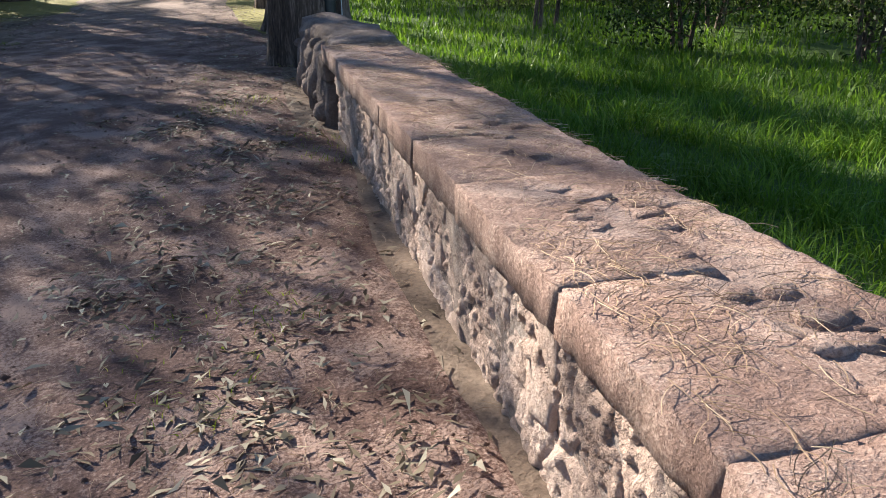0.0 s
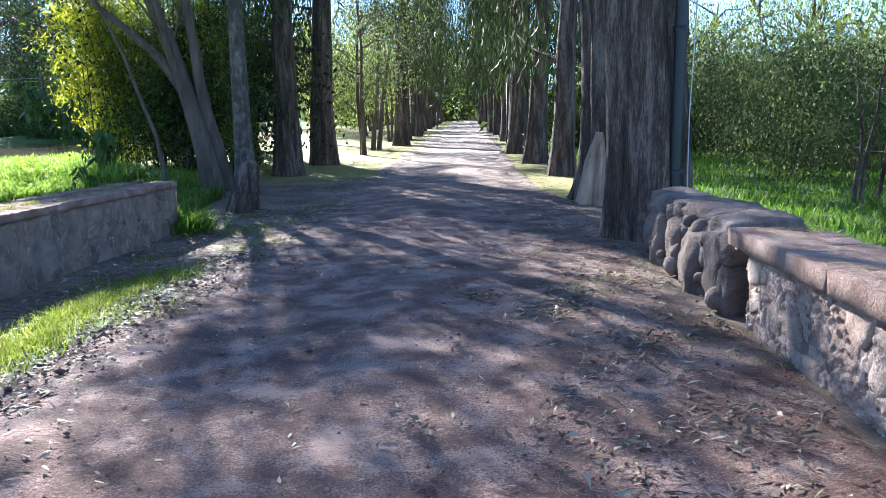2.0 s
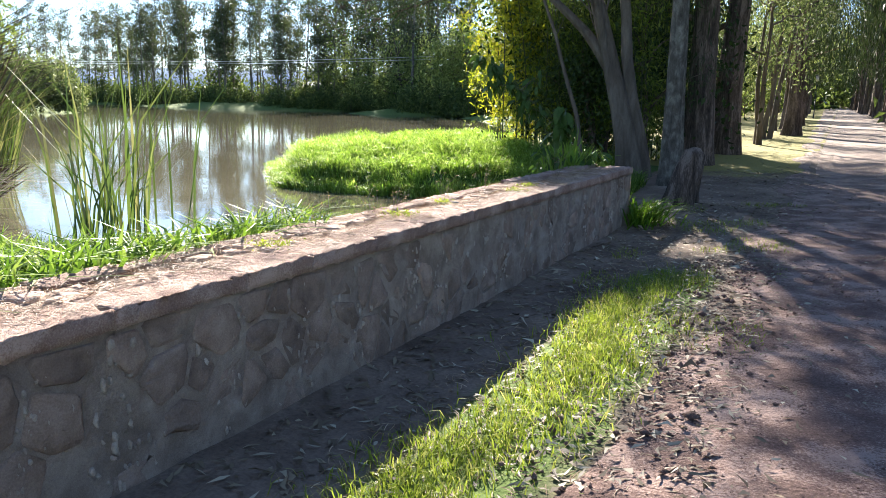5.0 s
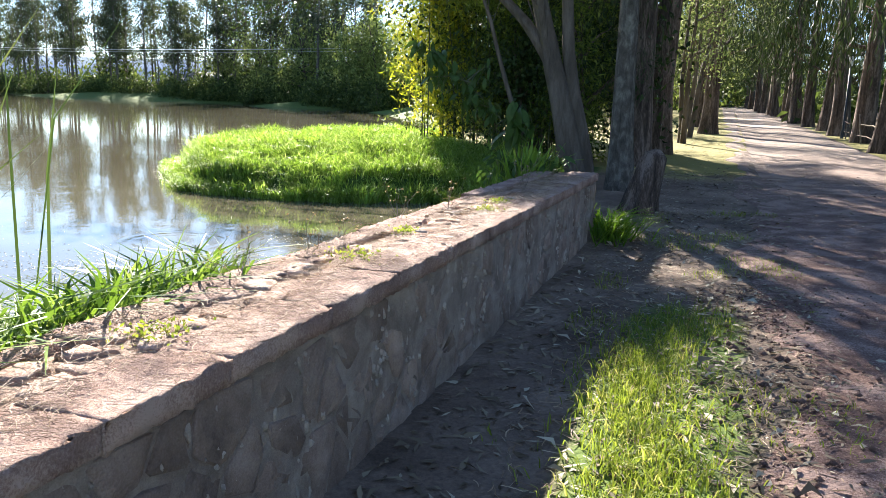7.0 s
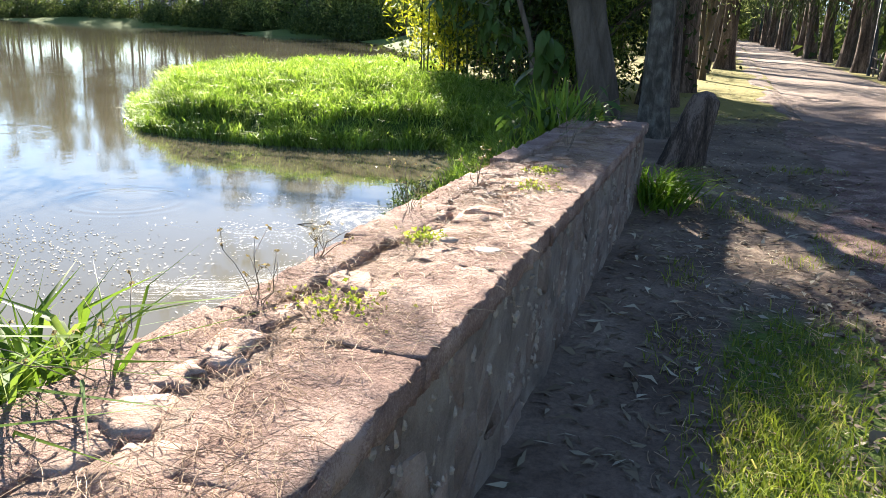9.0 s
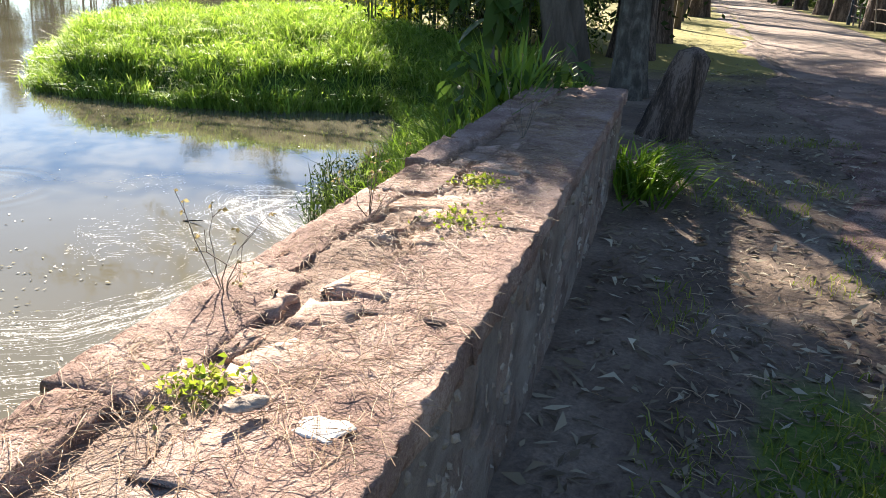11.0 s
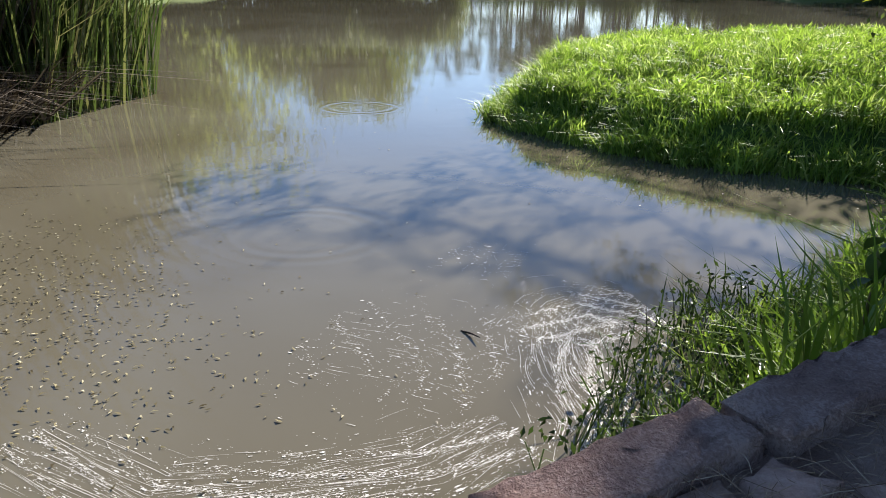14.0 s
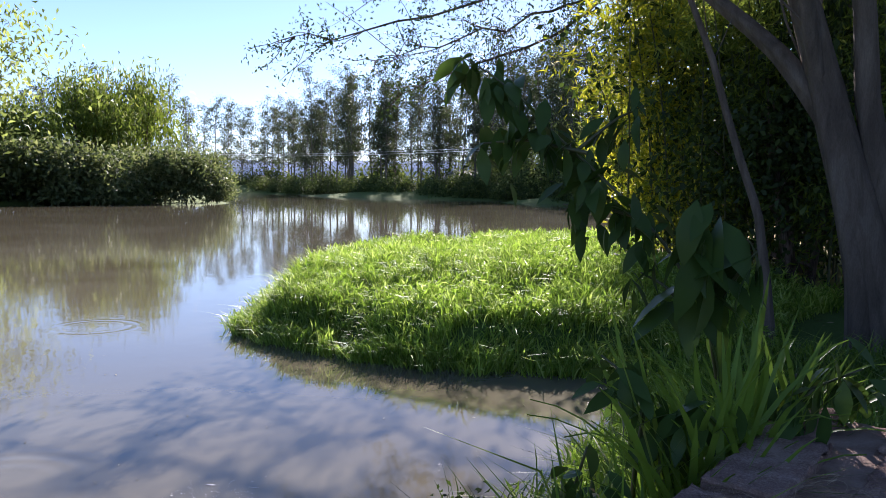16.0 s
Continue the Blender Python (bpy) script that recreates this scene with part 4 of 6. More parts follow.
def meadow_and_grass():
    rng = np.random.default_rng(21)
    # the bright grassy spit in the pond: tufts of uneven height
    pile = Pile()
    x, y = scatter(rng, 9500, -18, -7.2, 12.5, 27, lambda x, y: (pond_distance(x, y) < 0.22) & ~((x > -11.5) & (y > 21.5)))
    near = smooth(23, 17, y)
    for tx, ty, nr in zip(x, y, near):
        n = int(16 + 14 * nr)
        h = (0.24 + 0.09 * waves(tx * 0.9, ty * 0.9, 3.0) + 0.07 * waves(tx * 2.9, ty * 2.9)) * rng.uniform(0.6, 1.5)
        bx, by = tx + rng.normal(0, 0.075, n), ty + rng.normal(0, 0.075, n)
        z = max(float(height(np.array([tx]), np.array([ty]))[0]), WATER_Z) - 0.03
        pile.add(*blades(rng, np.stack([bx, by, np.full(n, z)], -1), max(h * 1.0, 0.12), 0.017, rng.uniform(0.5, 1.2), rng.normal(0, 0.22, 2)))
    k = rng.integers(0, len(x), 26000)
    lx, ly = x[k] + rng.normal(0, 0.09, len(k)), y[k] + rng.normal(0, 0.09, len(k))
    lz = np.maximum(height(lx, ly), WATER_Z) + (0.24 + 0.09 * waves(lx * 0.9, ly * 0.9, 3.0) + 0.07 * waves(lx * 2.9, ly * 2.9)) * rng.uniform(0.25, 0.95, len(k))
    pile.add(*leaves(rng, np.stack([lx, ly, lz], -1), 0.13, 0.024, droop=-0.2, spread=0.8, curl=0.1))
    stuff("spit_grass", pile, GRASS, "lush bright green grass on a low spit in the pond", "grass")
    # bank behind the wall
    pile = Pile()
    x, y = scatter(rng, 22000, -10.5, -5.66, -2, 7.3, lambda x, y: (pond_distance(x, y) < 0.1) & (y > -1.5 - x * 0.2))
    pile.add(*blades(rng, np.stack([x, y, height(x, y) - 0.02], -1), 0.3, 0.022, 0.85))
    x, y = rng.uniform(-6.6, -5.66, 3600), rng.uniform(1.0, 6.75, 3600)
    z = np.maximum(height(x, y), 0.46 - 0.45 * smooth(-5.9, -6.6, x))
    pile.add(*blades(rng, np.stack([x, y, z], -1), 0.42, 0.024, 0.95, (0.08, 0.0)))
    c = np.stack([x, y, z + 0.14], -1)[:2600] + rng.normal(0, 0.05, (2600, 3))
    pile.add(*leaves(rng, c, 0.1, 0.03, droop=0.0))
    stuff("bank_grass", pile, BANK, "leafy green grass on the bank behind the wall", "grass")
    pile = Pile()
    x, y = scatter(rng, 8000, -7.4, -5.66, 10.2, 18, lambda x, y: pond_distance(x, y) < 0.12)
    pile.add(*blades(rng, np.stack([x, y, height(x, y) - 0.02], -1), 0.4, 0.018, 0.8))
    x, y = scatter(rng, 700, -6.9, -5.6, 12.3, 15.2, lambda x, y: pond_distance(x, y) < 0.12)
    pile.add(*blades(rng, np.stack([x, y, height(x, y) - 0.02], -1), 0.52, 0.024, 0.9))
    x, y = rng.uniform(-5.98, -5.7, 420), rng.uniform(11.4, 13.6, 420)
    pile.add(*blades(rng, np.stack([x, y, np.maximum(height(x, y), 0.1)], -1), 0.7, 0.018, 0.6, (0.12, 0.0)))
    stuff("shore_grass", pile, SHOREGRASS, "tall green grass at the water beside the wall's end", "grass")
    # tuft at the wall's end
    tuft = Pile()
    x, y = rng.normal(-4.74, 0.13, 300), rng.normal(13.45, 0.25, 300)
    k = (x > -4.9) | (y > 13.45)
    tuft.add(*blades(rng, np.stack([x, y, height(x, y) - 0.02], -1)[k], 0.46, 0.024, 1.0, (0.4, -0.3)))
    tagged(part("grass_tuft", tuft.mesh("grass_tuft"), MEADOW), "long-bladed green grass tuft at the wall's end", "grass", kind="stuff")
    # short strip along the track
    pile = Pile()
    x, y = scatter(rng, 44000, -4.4, -2.95, 0.5, 10.5)
    w = np.exp(-((x + 3.72 + 0.1 * np.sin(y * 1.7)) / 0.27) ** 2) * smooth(10.6, 8.6, y) * (0.75 + 0.35 * waves(x * 2, y * 2, 1))
    k = rng.random(len(x)) < w
    x, y = x[k], y[k]
    pile.add(*blades(rng, np.stack([x, y, height(x, y) - 0.01], -1), 0.11, 0.008, 0.8))
    x, y = scatter(rng, 7000, -4.5, -2.6, 7, 16, lambda x, y: waves(x * 1.6, y * 1.6, 5) > 0.25)
    pile.add(*blades(rng, np.stack([x, y, height(x, y) - 0.01], -1), 0.08, 0.007, 0.9))
    x, y = scatter(rng, 3600, 0.6, 1.9, 1, 12, lambda x, y: waves(x * 2.1, y * 1.3, 7) > 0.45)
    pile.add(*blades(rng, np.stack([x, y, land(x, y) + 0.01], -1), 0.06, 0.006, 1.0))
    stuff("verge_grass", pile, GRASS_DRY, "short yellow-green grass strip along the track", "grass")
    # meadow beyond the other wall
    pile = Pile()
    x, y = scatter(rng, 90000, 2.6, 11, -1, 20, lambda x, y: rng.random(len(x)) < np.exp(-np.hypot(x - 2.5, y - 4) / 9))
    x, y = tufted(rng, x, y, 0.14, 0.55)
    x = np.maximum(x, 2.58)
    pile.add(*blades(rng, np.stack([x, y, height(x, y) - 0.02], -1), 0.2, 0.011, 0.8))
    for tx, ty in zip(rng.uniform(2.7, 7.5, 260), rng.uniform(0.5, 12, 260)):
        bx, by = tx + rng.normal(0, 0.09, 46), ty + rng.normal(0, 0.09, 46)
        pile.add(*blades(rng, np.stack([bx, by, height(bx, by) - 0.02], -1), rng.uniform(0.24, 0.42), 0.013, 1.0, rng.normal(0, 0.2, 2)))
    x, y = scatter(rng, 26000, 2.9, 22, 8, 48, lambda x, y: (rng.random(len(x)) < 0.9) & (y > 6 + x * 0.2))
    x, y = tufted(rng, x, y, 0.3, 0.6)
    pile.add(*blades(rng, np.stack([x, y, height(x, y) - 0.02], -1), 0.26, 0.035, 0.6))
    stuff("meadow_grass", pile, MEADOW, "soft green meadow grass in dappled shade", "grass")
    # sparse weeds climbing at the water's edge
    pile = Pile()
    x, y = scatter(rng, 420, -7.6, -6.3, 11.3, 13.6, lambda x, y: np.abs(pond_distance(x, y) - 0.2) < 0.3)
    base = np.stack([x, y, np.full(len(x), WATER_Z - 0.02)], -1)
    pile.add(*blades(rng, base, 0.42, 0.01, 0.7))
    c = base[rng.integers(0, len(base), 900)] + rng.normal(0, 0.05, (900, 3)) + [0, 0, 0.22]
    v, q = leaves(rng, c, 0.05, 0.02)
    pile.add(v, q)
    stuff("water_weeds", pile, DARKLEAF, "thin dark weeds standing at the water's edge", "weed")


def reeds():
    rng = np.random.default_rng(31)
    clump = thing("reed_bed", "tall cattail reeds, green in front and dead behind, at the shore", "reed", kind="stuff")
    pile = Pile()
    x, y = scatter(rng, 1200, -19.2, -16.4, 10.6, 13.0, lambda x, y: (np.abs(pond_distance(x, y) - 0.1) < 0.6))
    pile.add(*blades(rng, np.stack([x, y, np.full(len(x), WATER_Z - 0.05)], -1), 2.9, 0.034, 0.36, (0.1, 0.05)))
    part("green_blades", pile.mesh("green_blades"), REED_GREEN, clump)
    pile = Pile()
    x, y = scatter(rng, 5200, -21.5, -14.4, 4.0, 12.0, lambda x, y: (pond_distance(x, y) < 0.1) & (pond_distance(x, y) > -4))
    pile.add(*blades(rng, np.stack([x, y, np.full(len(x), WATER_Z + 0.05)], -1), 3.9, 0.036, 0.62, (0.2, 0.06)))
    x, y = scatter(rng, 3200, -17.4, -13.2, 5.8, 11, lambda x, y: np.abs(pond_distance(x, y) + 0.2) < 0.9)
    pile.add(*blades(rng, np.stack([x, y, np.full(len(x), WATER_Z + 0.05)], -1), 1.0, 0.04, 1.6, (0.6, 0.2)))
    part("dead_blades", pile.mesh("dead_blades"), REED_DEAD, clump, "flattened dead grey-brown blades")
    # a few reeds on the near bank
    near = Pile()
    x, y = rng.normal(-8.3, 0.3, 64), rng.normal(7.0, 0.25, 64)
    near.add(*blades(rng, np.stack([x, y, np.full(64, WATER_Z)], -1), 2.5, 0.03, 0.3))
    tagged(part("reed_clump", near.mesh("reed_clump"), REED_GREEN), "sparse tall green reeds on the near bank", "reed")
    far = Pile()
    x, y = scatter(rng, 2600, 8, 20, 20, 36, lambda x, y: (np.abs(y - 40 + x * 0.85) < 1.4) & (x > 11))
    far.add(*blades(rng, np.stack([x, y, height(x, y)], -1), 2.0, 0.04, 0.3))
    stuff("dry_reeds", far, STRAW, "stand of dry straw-coloured reeds beyond the meadow", "reed")


def bamboo():
    rng = np.random.default_rng(41)
    clump = thing("bamboo_clump", "dense bamboo clump with yellow-green leaves catching the sun", "bamboo")
    tips = []
    for _ in range(60):
        x, y = rng.uniform(-11.0, -8.4), rng.uniform(21.6, 25.2)
        if rng.random() < 0.25:
            x, y = rng.uniform(-8.4, -6.6), rng.uniform(21.5, 24.5)
        z = float(height(np.array([x]), np.array([y]))[0])
        h = rng.uniform(4.3, 6.4)
        lean = rng.normal(0, 0.07, 2) + [-0.1 if x < -9.5 else 0.0, -0.05]
        t = np.linspace(0, 1, 8)[:, None]
        line = np.array([x, y, z]) + np.concatenate([lean[None] * h * t ** 2, h * t * (1 - 0.06 * t)], 1)
        v, q, c = tube(line, np.linspace(0.02, 0.006, 8), 5)
        part("culm", mesh_of("culm", v, [q, c], True), BAMBOO, clump)
        f = rng.uniform(0.12, 1.0, 26)
        tips.append(np.stack([np.interp(f, t[:, 0], line[:, i]) for i in range(3)], -1) + rng.normal(0, 0.36, (26, 3)))
    tips = np.concatenate(tips)
    c = crown_points(rng, tips, 44000, 0.17)
    c[:, 2] = np.maximum(c[:, 2], 0.2)
    # sun and shade put into the leaf colour, split along x
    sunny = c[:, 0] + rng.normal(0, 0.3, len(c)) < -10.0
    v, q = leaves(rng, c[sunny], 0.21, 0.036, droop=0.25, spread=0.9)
    part("leaf_mass", mesh_of("leaf_mass", v, q), BAMBOO_LIT, clump, "leaves coloured bright yellow as in sunlight")
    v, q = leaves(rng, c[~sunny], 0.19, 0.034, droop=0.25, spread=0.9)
    part("leaf_mass", mesh_of("leaf_mass", v, q), BAMBOO_SHADE, clump, "leaves coloured dull green as in shade")


def stem_tree():
    """The many-stemmed smooth tree past the wall's end, with its overhanging limbs."""
    rng = np.random.default_rng(51)
    tree = thing("fig_tree", "many-stemmed tree with smooth ribbed tan bark leaning over the bank", "tree", at=(-6.5, 18.95, 0.02))
    stems = [([(0.3, 0, -0.3), (0.2, 0, 0.5), (-0.05, 0, 1.5), (-0.35, 0, 2.5), (-0.55, -0.1, 3.4), (-0.8, -0.6, 4.4), (-1.1, -1.3, 5.4)], 0.25, 0.4),
             ([(-0.33, 0, 2.35), (-0.8, 0, 3.0), (-1.3, -0.05, 3.5), (-2.2, -0.3, 4.3), (-3.0, -0.6, 5.2)], 0.12, 0.4),
             ([(0.52, 0.12, -0.3), (0.42, 0.12, 0.6), (0.15, 0.1, 1.6), (-0.05, 0.1, 2.7), (-0.1, 0.0, 4.0), (-0.3, -0.6, 5.6)], 0.17, 0.5),
             ([(0.1, -0.16, -0.3), (0.05, -0.14, 0.6), (-0.2, -0.1, 1.7), (-0.5, -0.15, 2.9), (-0.6, -0.9, 4.6)], 0.13, 0.5),
             ([(-0.75, -0.3, -0.2), (-0.9, -0.3, 1.2), (-1.25, -0.35, 2.2), (-1.5, -0.5, 3.2), (-1.9, -0.9, 4.4)], 0.055, 0.5)]
    tips = []
    for pts, r, keep in stems:
        src = np.linspace(0, 1, len(pts))
        line = np.stack([np.interp(np.linspace(0, 1, 8), src, np.array(pts)[:, i]) for i in range(3)], -1)
        part("stem", trunk_mesh(rng, line, np.linspace(r, r * keep, 8), 16, 0.25, 0.09), BARK_PALE, tree)
        for k in range(7):
            f = rng.uniform(0.6, 1.0)
            b = np.array([np.interp(f, np.linspace(0, 1, 8), line[:, i]) for i in range(3)])
            q3 = unit(rng.normal(0, 1, 3)) * rng.uniform(0.3, 1.0) ** 0.5
            # two crown lobes raised out of view, placed to shade the track
            e = np.array([-3.0, -1.5, 8.8] if k % 2 else [-2.4, 3.2, 8.6]) + q3 * [2.5, 3.2, 1.3]
            limb = bent(rng, b, e, 7, 0.1)
            v, q, c = tube(limb, np.linspace(r * 0.11, 0.005, 7), 5, 0.04, rng)
            part("limb", mesh_of("limb", v, [q, c], True), BARK_PALE, tree)
            tips += list(limb[3:])
            tips += [e + rng.normal(0, 0.55, 3) for _ in range(6)]
    # unseen foliage added on the long side limb over the spit, shading the wall
    for k in range(10):
        e = np.array([-3.7, 1.05, 5.5]) + rng.normal(0, 1, 3) * [0.35, 0.45, 0.25]
        limb = bent(rng, (-2.6, -0.45, 4.75), e, 6, 0.06)
        v, q, c = tube(limb, np.linspace(0.025, 0.005, 6), 5)
        part("limb", mesh_of("limb", v, [q, c], True), BARK_PALE, tree)
        tips += [p for p in limb[4:] for _ in range(6)]
    c = crown_points(rng, np.array(tips), 28000, 0.33, 0.7)
    v, q = leaves(rng, c, 0.15, 0.055, droop=0.5)
    part("crown", mesh_of("crown", v, q), DARKLEAF, tree)


def bough_tree():
    """A tree on the far side of the bamboo, its long low bough reaching out over the water with fine leaves."""
    rng = np.random.default_rng(53)
    tree = thing("leaning_tree", "dark leaning tree with a fine-leaved bough over the water", "tree", at=(-11.4, 30.0, 0.25))
    line = bent(rng, (0, 0, -0.4), (-1.19, -1.65, 6.75), 8, 0.05)
    part("trunk", trunk_mesh(rng, line, np.linspace(0.26, 0.16, 8), 14, 0.3), BARK, tree)
    small, tips = [], []
    for pts, r in (([(-1.19, -1.65, 6.75), (-1.42, -2.91, 6.49), (-1.82, -4.19, 5.67), (-2.76, -5.34, 4.61), (-3.71, -6.79, 3.88), (-4.35, -7.86, 3.39)], 0.099),
                   ([(-1.42, -2.91, 6.49), (-2.45, -4.59, 6.18), (-3.83, -6.9, 5.18), (-4.97, -9.0, 4.44), (-5.39, -9.96, 4.19)], 0.07),
                   ([(-1.82, -4.19, 5.67), (-2.76, -5.44, 5.22), (-3.83, -7.02, 4.44), (-4.66, -8.49, 3.88)], 0.059),
                   ([(-1.42, -2.91, 6.49), (-2.87, -3.66, 6.75), (-4.35, -5.34, 6.35), (-5.81, -7.23, 5.59)], 0.059),
                   ([(-0.98, -1.98, 6.66), (-0.56, -3.66, 5.91), (-0.67, -5.34, 4.86), (-0.77, -6.39, 4.02)], 0.037)):
        src = np.linspace(0, 1, len(pts))
        line = np.stack([np.interp(np.linspace(0, 1, 12), src, np.array(pts)[:, i]) for i in range(3)], -1) + np.r_[np.zeros((1, 3)), rng.normal(0, 0.07, (11, 3))]
        v, q, t = tube(line, np.linspace(r * 0.65, 0.008, 12), 7, 0.05, rng)
        bough = part("limb", mesh_of("limb", v, [q, t], True), BARK, tree)
        way = unit(line[-1] - line[3])
        for k in range(30):
            b = line[rng.integers(2, 12)]
            e = b + (way * rng.uniform(0.2, 1.0) + rng.normal(0, 0.44, 3) + [0, 0, -0.06]) * rng.uniform(0.5, 1.2)
            w = bent(rng, b, e, 5, 0.04)
            v, q, t = tube(w, np.linspace(0.012, 0.004, 5), 4)
            part("twig", mesh_of("twig", v, [q, t]), BARK, bough)
            if r > 0.045:
                small.append(w[rng.integers(1, 5, 34)] + rng.normal(0, 0.11, (34, 3)))
    v, q = leaves(rng, np.concatenate(small), 0.1, 0.038, droop=0.2, spread=0.9)
    part("spray", mesh_of("spray", v, q), DARKLEAF, tree, "fine small leaves along the low bough")
    for k in range(16):
        b = np.array((-1.19, -1.65, 6.75)) * rng.uniform(0.75, 1.0)
        e = np.array([0.5, 0.5, 10.5]) + unit(rng.normal(0, 1, 3)) * rng.uniform(0.4, 1.0) * [3.0, 3.0, 2.0]
        limb = bent(rng, b, e, 7, 0.1)
        v, q, t = tube(limb, np.linspace(0.04, 0.006, 7), 5, 0.04, rng)
        part("limb", mesh_of("limb", v, [q, t], True), BARK, tree)
        tips += list(limb[3:]) + [e + rng.normal(0, 0.5, 3) for _ in range(5)]
    v, q = leaves(rng, crown_points(rng, np.array(tips), 5000, 0.5, 0.7), 0.2, 0.075, droop=0.5)
    part("crown", mesh_of("crown", v, q), DARKLEAF, tree)


def overhang_tree():
    """A feathery tree behind the bamboo."""
    rng = np.random.default_rng(52)
    tree = thing("feathery_tree", "spreading tree with thin feathery leaves behind the bamboo", "tree", at=(-13.2, 42.9, -1.2))
    tree.scale = (2.0, 2.0, 2.0)
    line = bent(rng, (0, 0, -0.3), (-0.6, -0.9, 5.6), 7, 0.08)
    part("trunk", trunk_mesh(rng, line, np.linspace(0.24, 0.13, 7), 14, 0.3), BARK, tree)
    tips = []
    for end, r in (((-2.6, -2.6, 5.6), 0.1), ((-3.0, -0.6, 6.2), 0.09), ((0.8, -2.2, 6.6), 0.08), ((1.5, 2.0, 7.5), 0.08), ((-2.0, 2.5, 7.4), 0.08)):
        limb = bent(rng, (-0.5, -0.7, 4.6), end, 10, 0.14)
        v, q, c = tube(limb, np.linspace(r * 0.5, 0.006, 10), 6, 0.05, rng)
        bough = part("limb", mesh_of("limb", v, [q, c], True), BARK, tree)
        for k in range(11):
            b = limb[rng.integers(3, 10)]
            e = b + rng.normal(0, 0.6, 3) * [1, 1, 0.75] + np.array([-0.3, -0.45, -0.05])
            v, q, c = tube(bent(rng, b, e, 4, 0.05), np.linspace(0.014, 0.004, 4), 4)
            part("twig", mesh_of("twig", v, [q, c]), BARK, bough)
            t = np.linspace(0.3, 1, 7)[:, None]
            tips += list(b * (1 - t) + e * t)
    c = crown_points(rng, np.array(tips), 19000, 0.15, 0.7)
    v, q = leaves(rng, c, 0.1, 0.03, droop=0.3)
    part("crown", mesh_of("crown", v, q), PONDTREE, tree)


def sapling():
    """The broad-leaved sapling beside the wall's end."""
    rng = np.random.default_rng(61)
    plant = thing("sapling", "broad-leaved green sapling growing behind the wall's end", "plant", at=(-5.98, 13.5, -0.2))
    n = 5
    t = np.linspace(0, 1, n)
    w = np.array([0.02, 0.75, 1.0, 0.7, 0.0]) * 0.2
    prof = np.stack([t, np.zeros(n), -0.35 * t ** 2], -1)
    verts = np.concatenate([prof + np.c_[np.zeros(n), w, 0.1 * w], prof, prof + np.c_[np.zeros(n), -w, 0.1 * w]])
    faces = []
    for i in range(n - 1):
        faces += [(i, i + 1, n + i + 1, n + i), (n + i, n + i + 1, 2 * n + i + 1, 2 * n + i)]
    leaf_mesh = mesh_of("leaf", verts, np.array(faces), True)
    # stem, leaves on it, where they begin, leaf size
    lines = [([(0, 0, 0), (-0.02, 0, 0.7), (-0.08, 0, 1.2), (-0.26, -0.05, 1.5), (-0.5, -0.08, 1.76), (-0.88, -0.12, 2.08), (-1.15, -0.14, 2.34), (-1.45, -0.18, 2.52)], 150, 0.42, 0.19),
             ([(-0.4, -0.06, 1.66), (-0.62, 0.0, 1.7), (-0.9, 0.02, 1.72)], 44, 0.1, 0.17), ([(-0.7, -0.1, 1.98), (-1.0, -0.2, 2.05), (-1.32, -0.25, 2.03)], 42, 0.2, 0.17), ([(-0.75, -0.1, 2.0), (-0.6, 0.0, 2.15), (-0.5, 0.1, 2.22)], 30, 0.2, 0.16),
             ([(0.03, 0, 0), (0.02, -0.06, 0.7), (-0.04, -0.15, 1.2), (-0.06, -0.2, 1.5), (-0.05, -0.25, 1.72)], 40, 0.5, 0.28), ([(-0.04, -0.15, 1.25), (0.1, -0.2, 1.45), (0.18, -0.22, 1.55)], 14, 0.3, 0.26),
             ([(-0.03, 0, 0.0), (-0.1, -0.1, 0.45), (-0.25, -0.15, 0.75), (-0.42, -0.2, 0.86)], 22, 0.4, 0.18), ([(-0.1, 0, 1.15), (-0.3, -0.05, 1.35), (-0.42, -0.05, 1.4)], 12, 0.3, 0.17),
             ([(0.02, 0.03, 0.1), (0.15, -0.1, 0.6), (0.35, -0.2, 1.05)], 34, 0.4, 0.2), ([(0.06, -0.2, 0.1), (0.2, -0.4, 0.75), (0.5, -0.55, 1.08)], 40, 0.55, 0.19), ([(-0.1, -0.3, 0.1), (0.0, -0.7, 0.6), (0.12, -0.95, 0.98), (0.3, -1.05, 1.05)], 40, 0.4, 0.17), ([(0.1, -0.2, 0.1), (0.25, -0.2, 0.9), (0.6, -0.25, 1.12)], 34, 0.6, 0.2),
             ([(-0.05, -0.9, 0.3), (0.0, -0.95, 0.8), (0.06, -1.0, 1.08), (-0.1, -1.05, 1.2)], 40, 0.5, 0.15), ([(-0.1, -1.3, 0.2), (-0.06, -1.35, 0.7), (0.04, -1.4, 0.98)], 30, 0.5, 0.13)]
    for line, count, start, size in lines:
        line = np.array(line)
        fine = np.stack([np.interp(np.linspace(0, 1, 12), np.linspace(0, 1, len(line)), line[:, k]) for k in range(3)], -1)
        v, q, c = tube(fine, np.linspace(0.012, 0.004, 12), 6)
        stem = part("stem", mesh_of("stem", v, [q, c], True), BAMBOO, plant)
        for k in range(int(count * 0.7)):
            f = start + (1 - start) * rng.random() ** 0.8
            p = np.array([np.interp(f, np.linspace(0, 1, 12), fine[:, i]) for i in range(3)]) + rng.normal(0, 0.05, 3)
            s = size * rng.uniform(0.65, 1.2)
            part("leaf", leaf_mesh, PLANT_LEAF, stem, m=pose(*p, rng.uniform(-40, 40), rng.uniform(5, 82), rng.uniform(0, 360)) @ Matrix.Scale(s, 4))


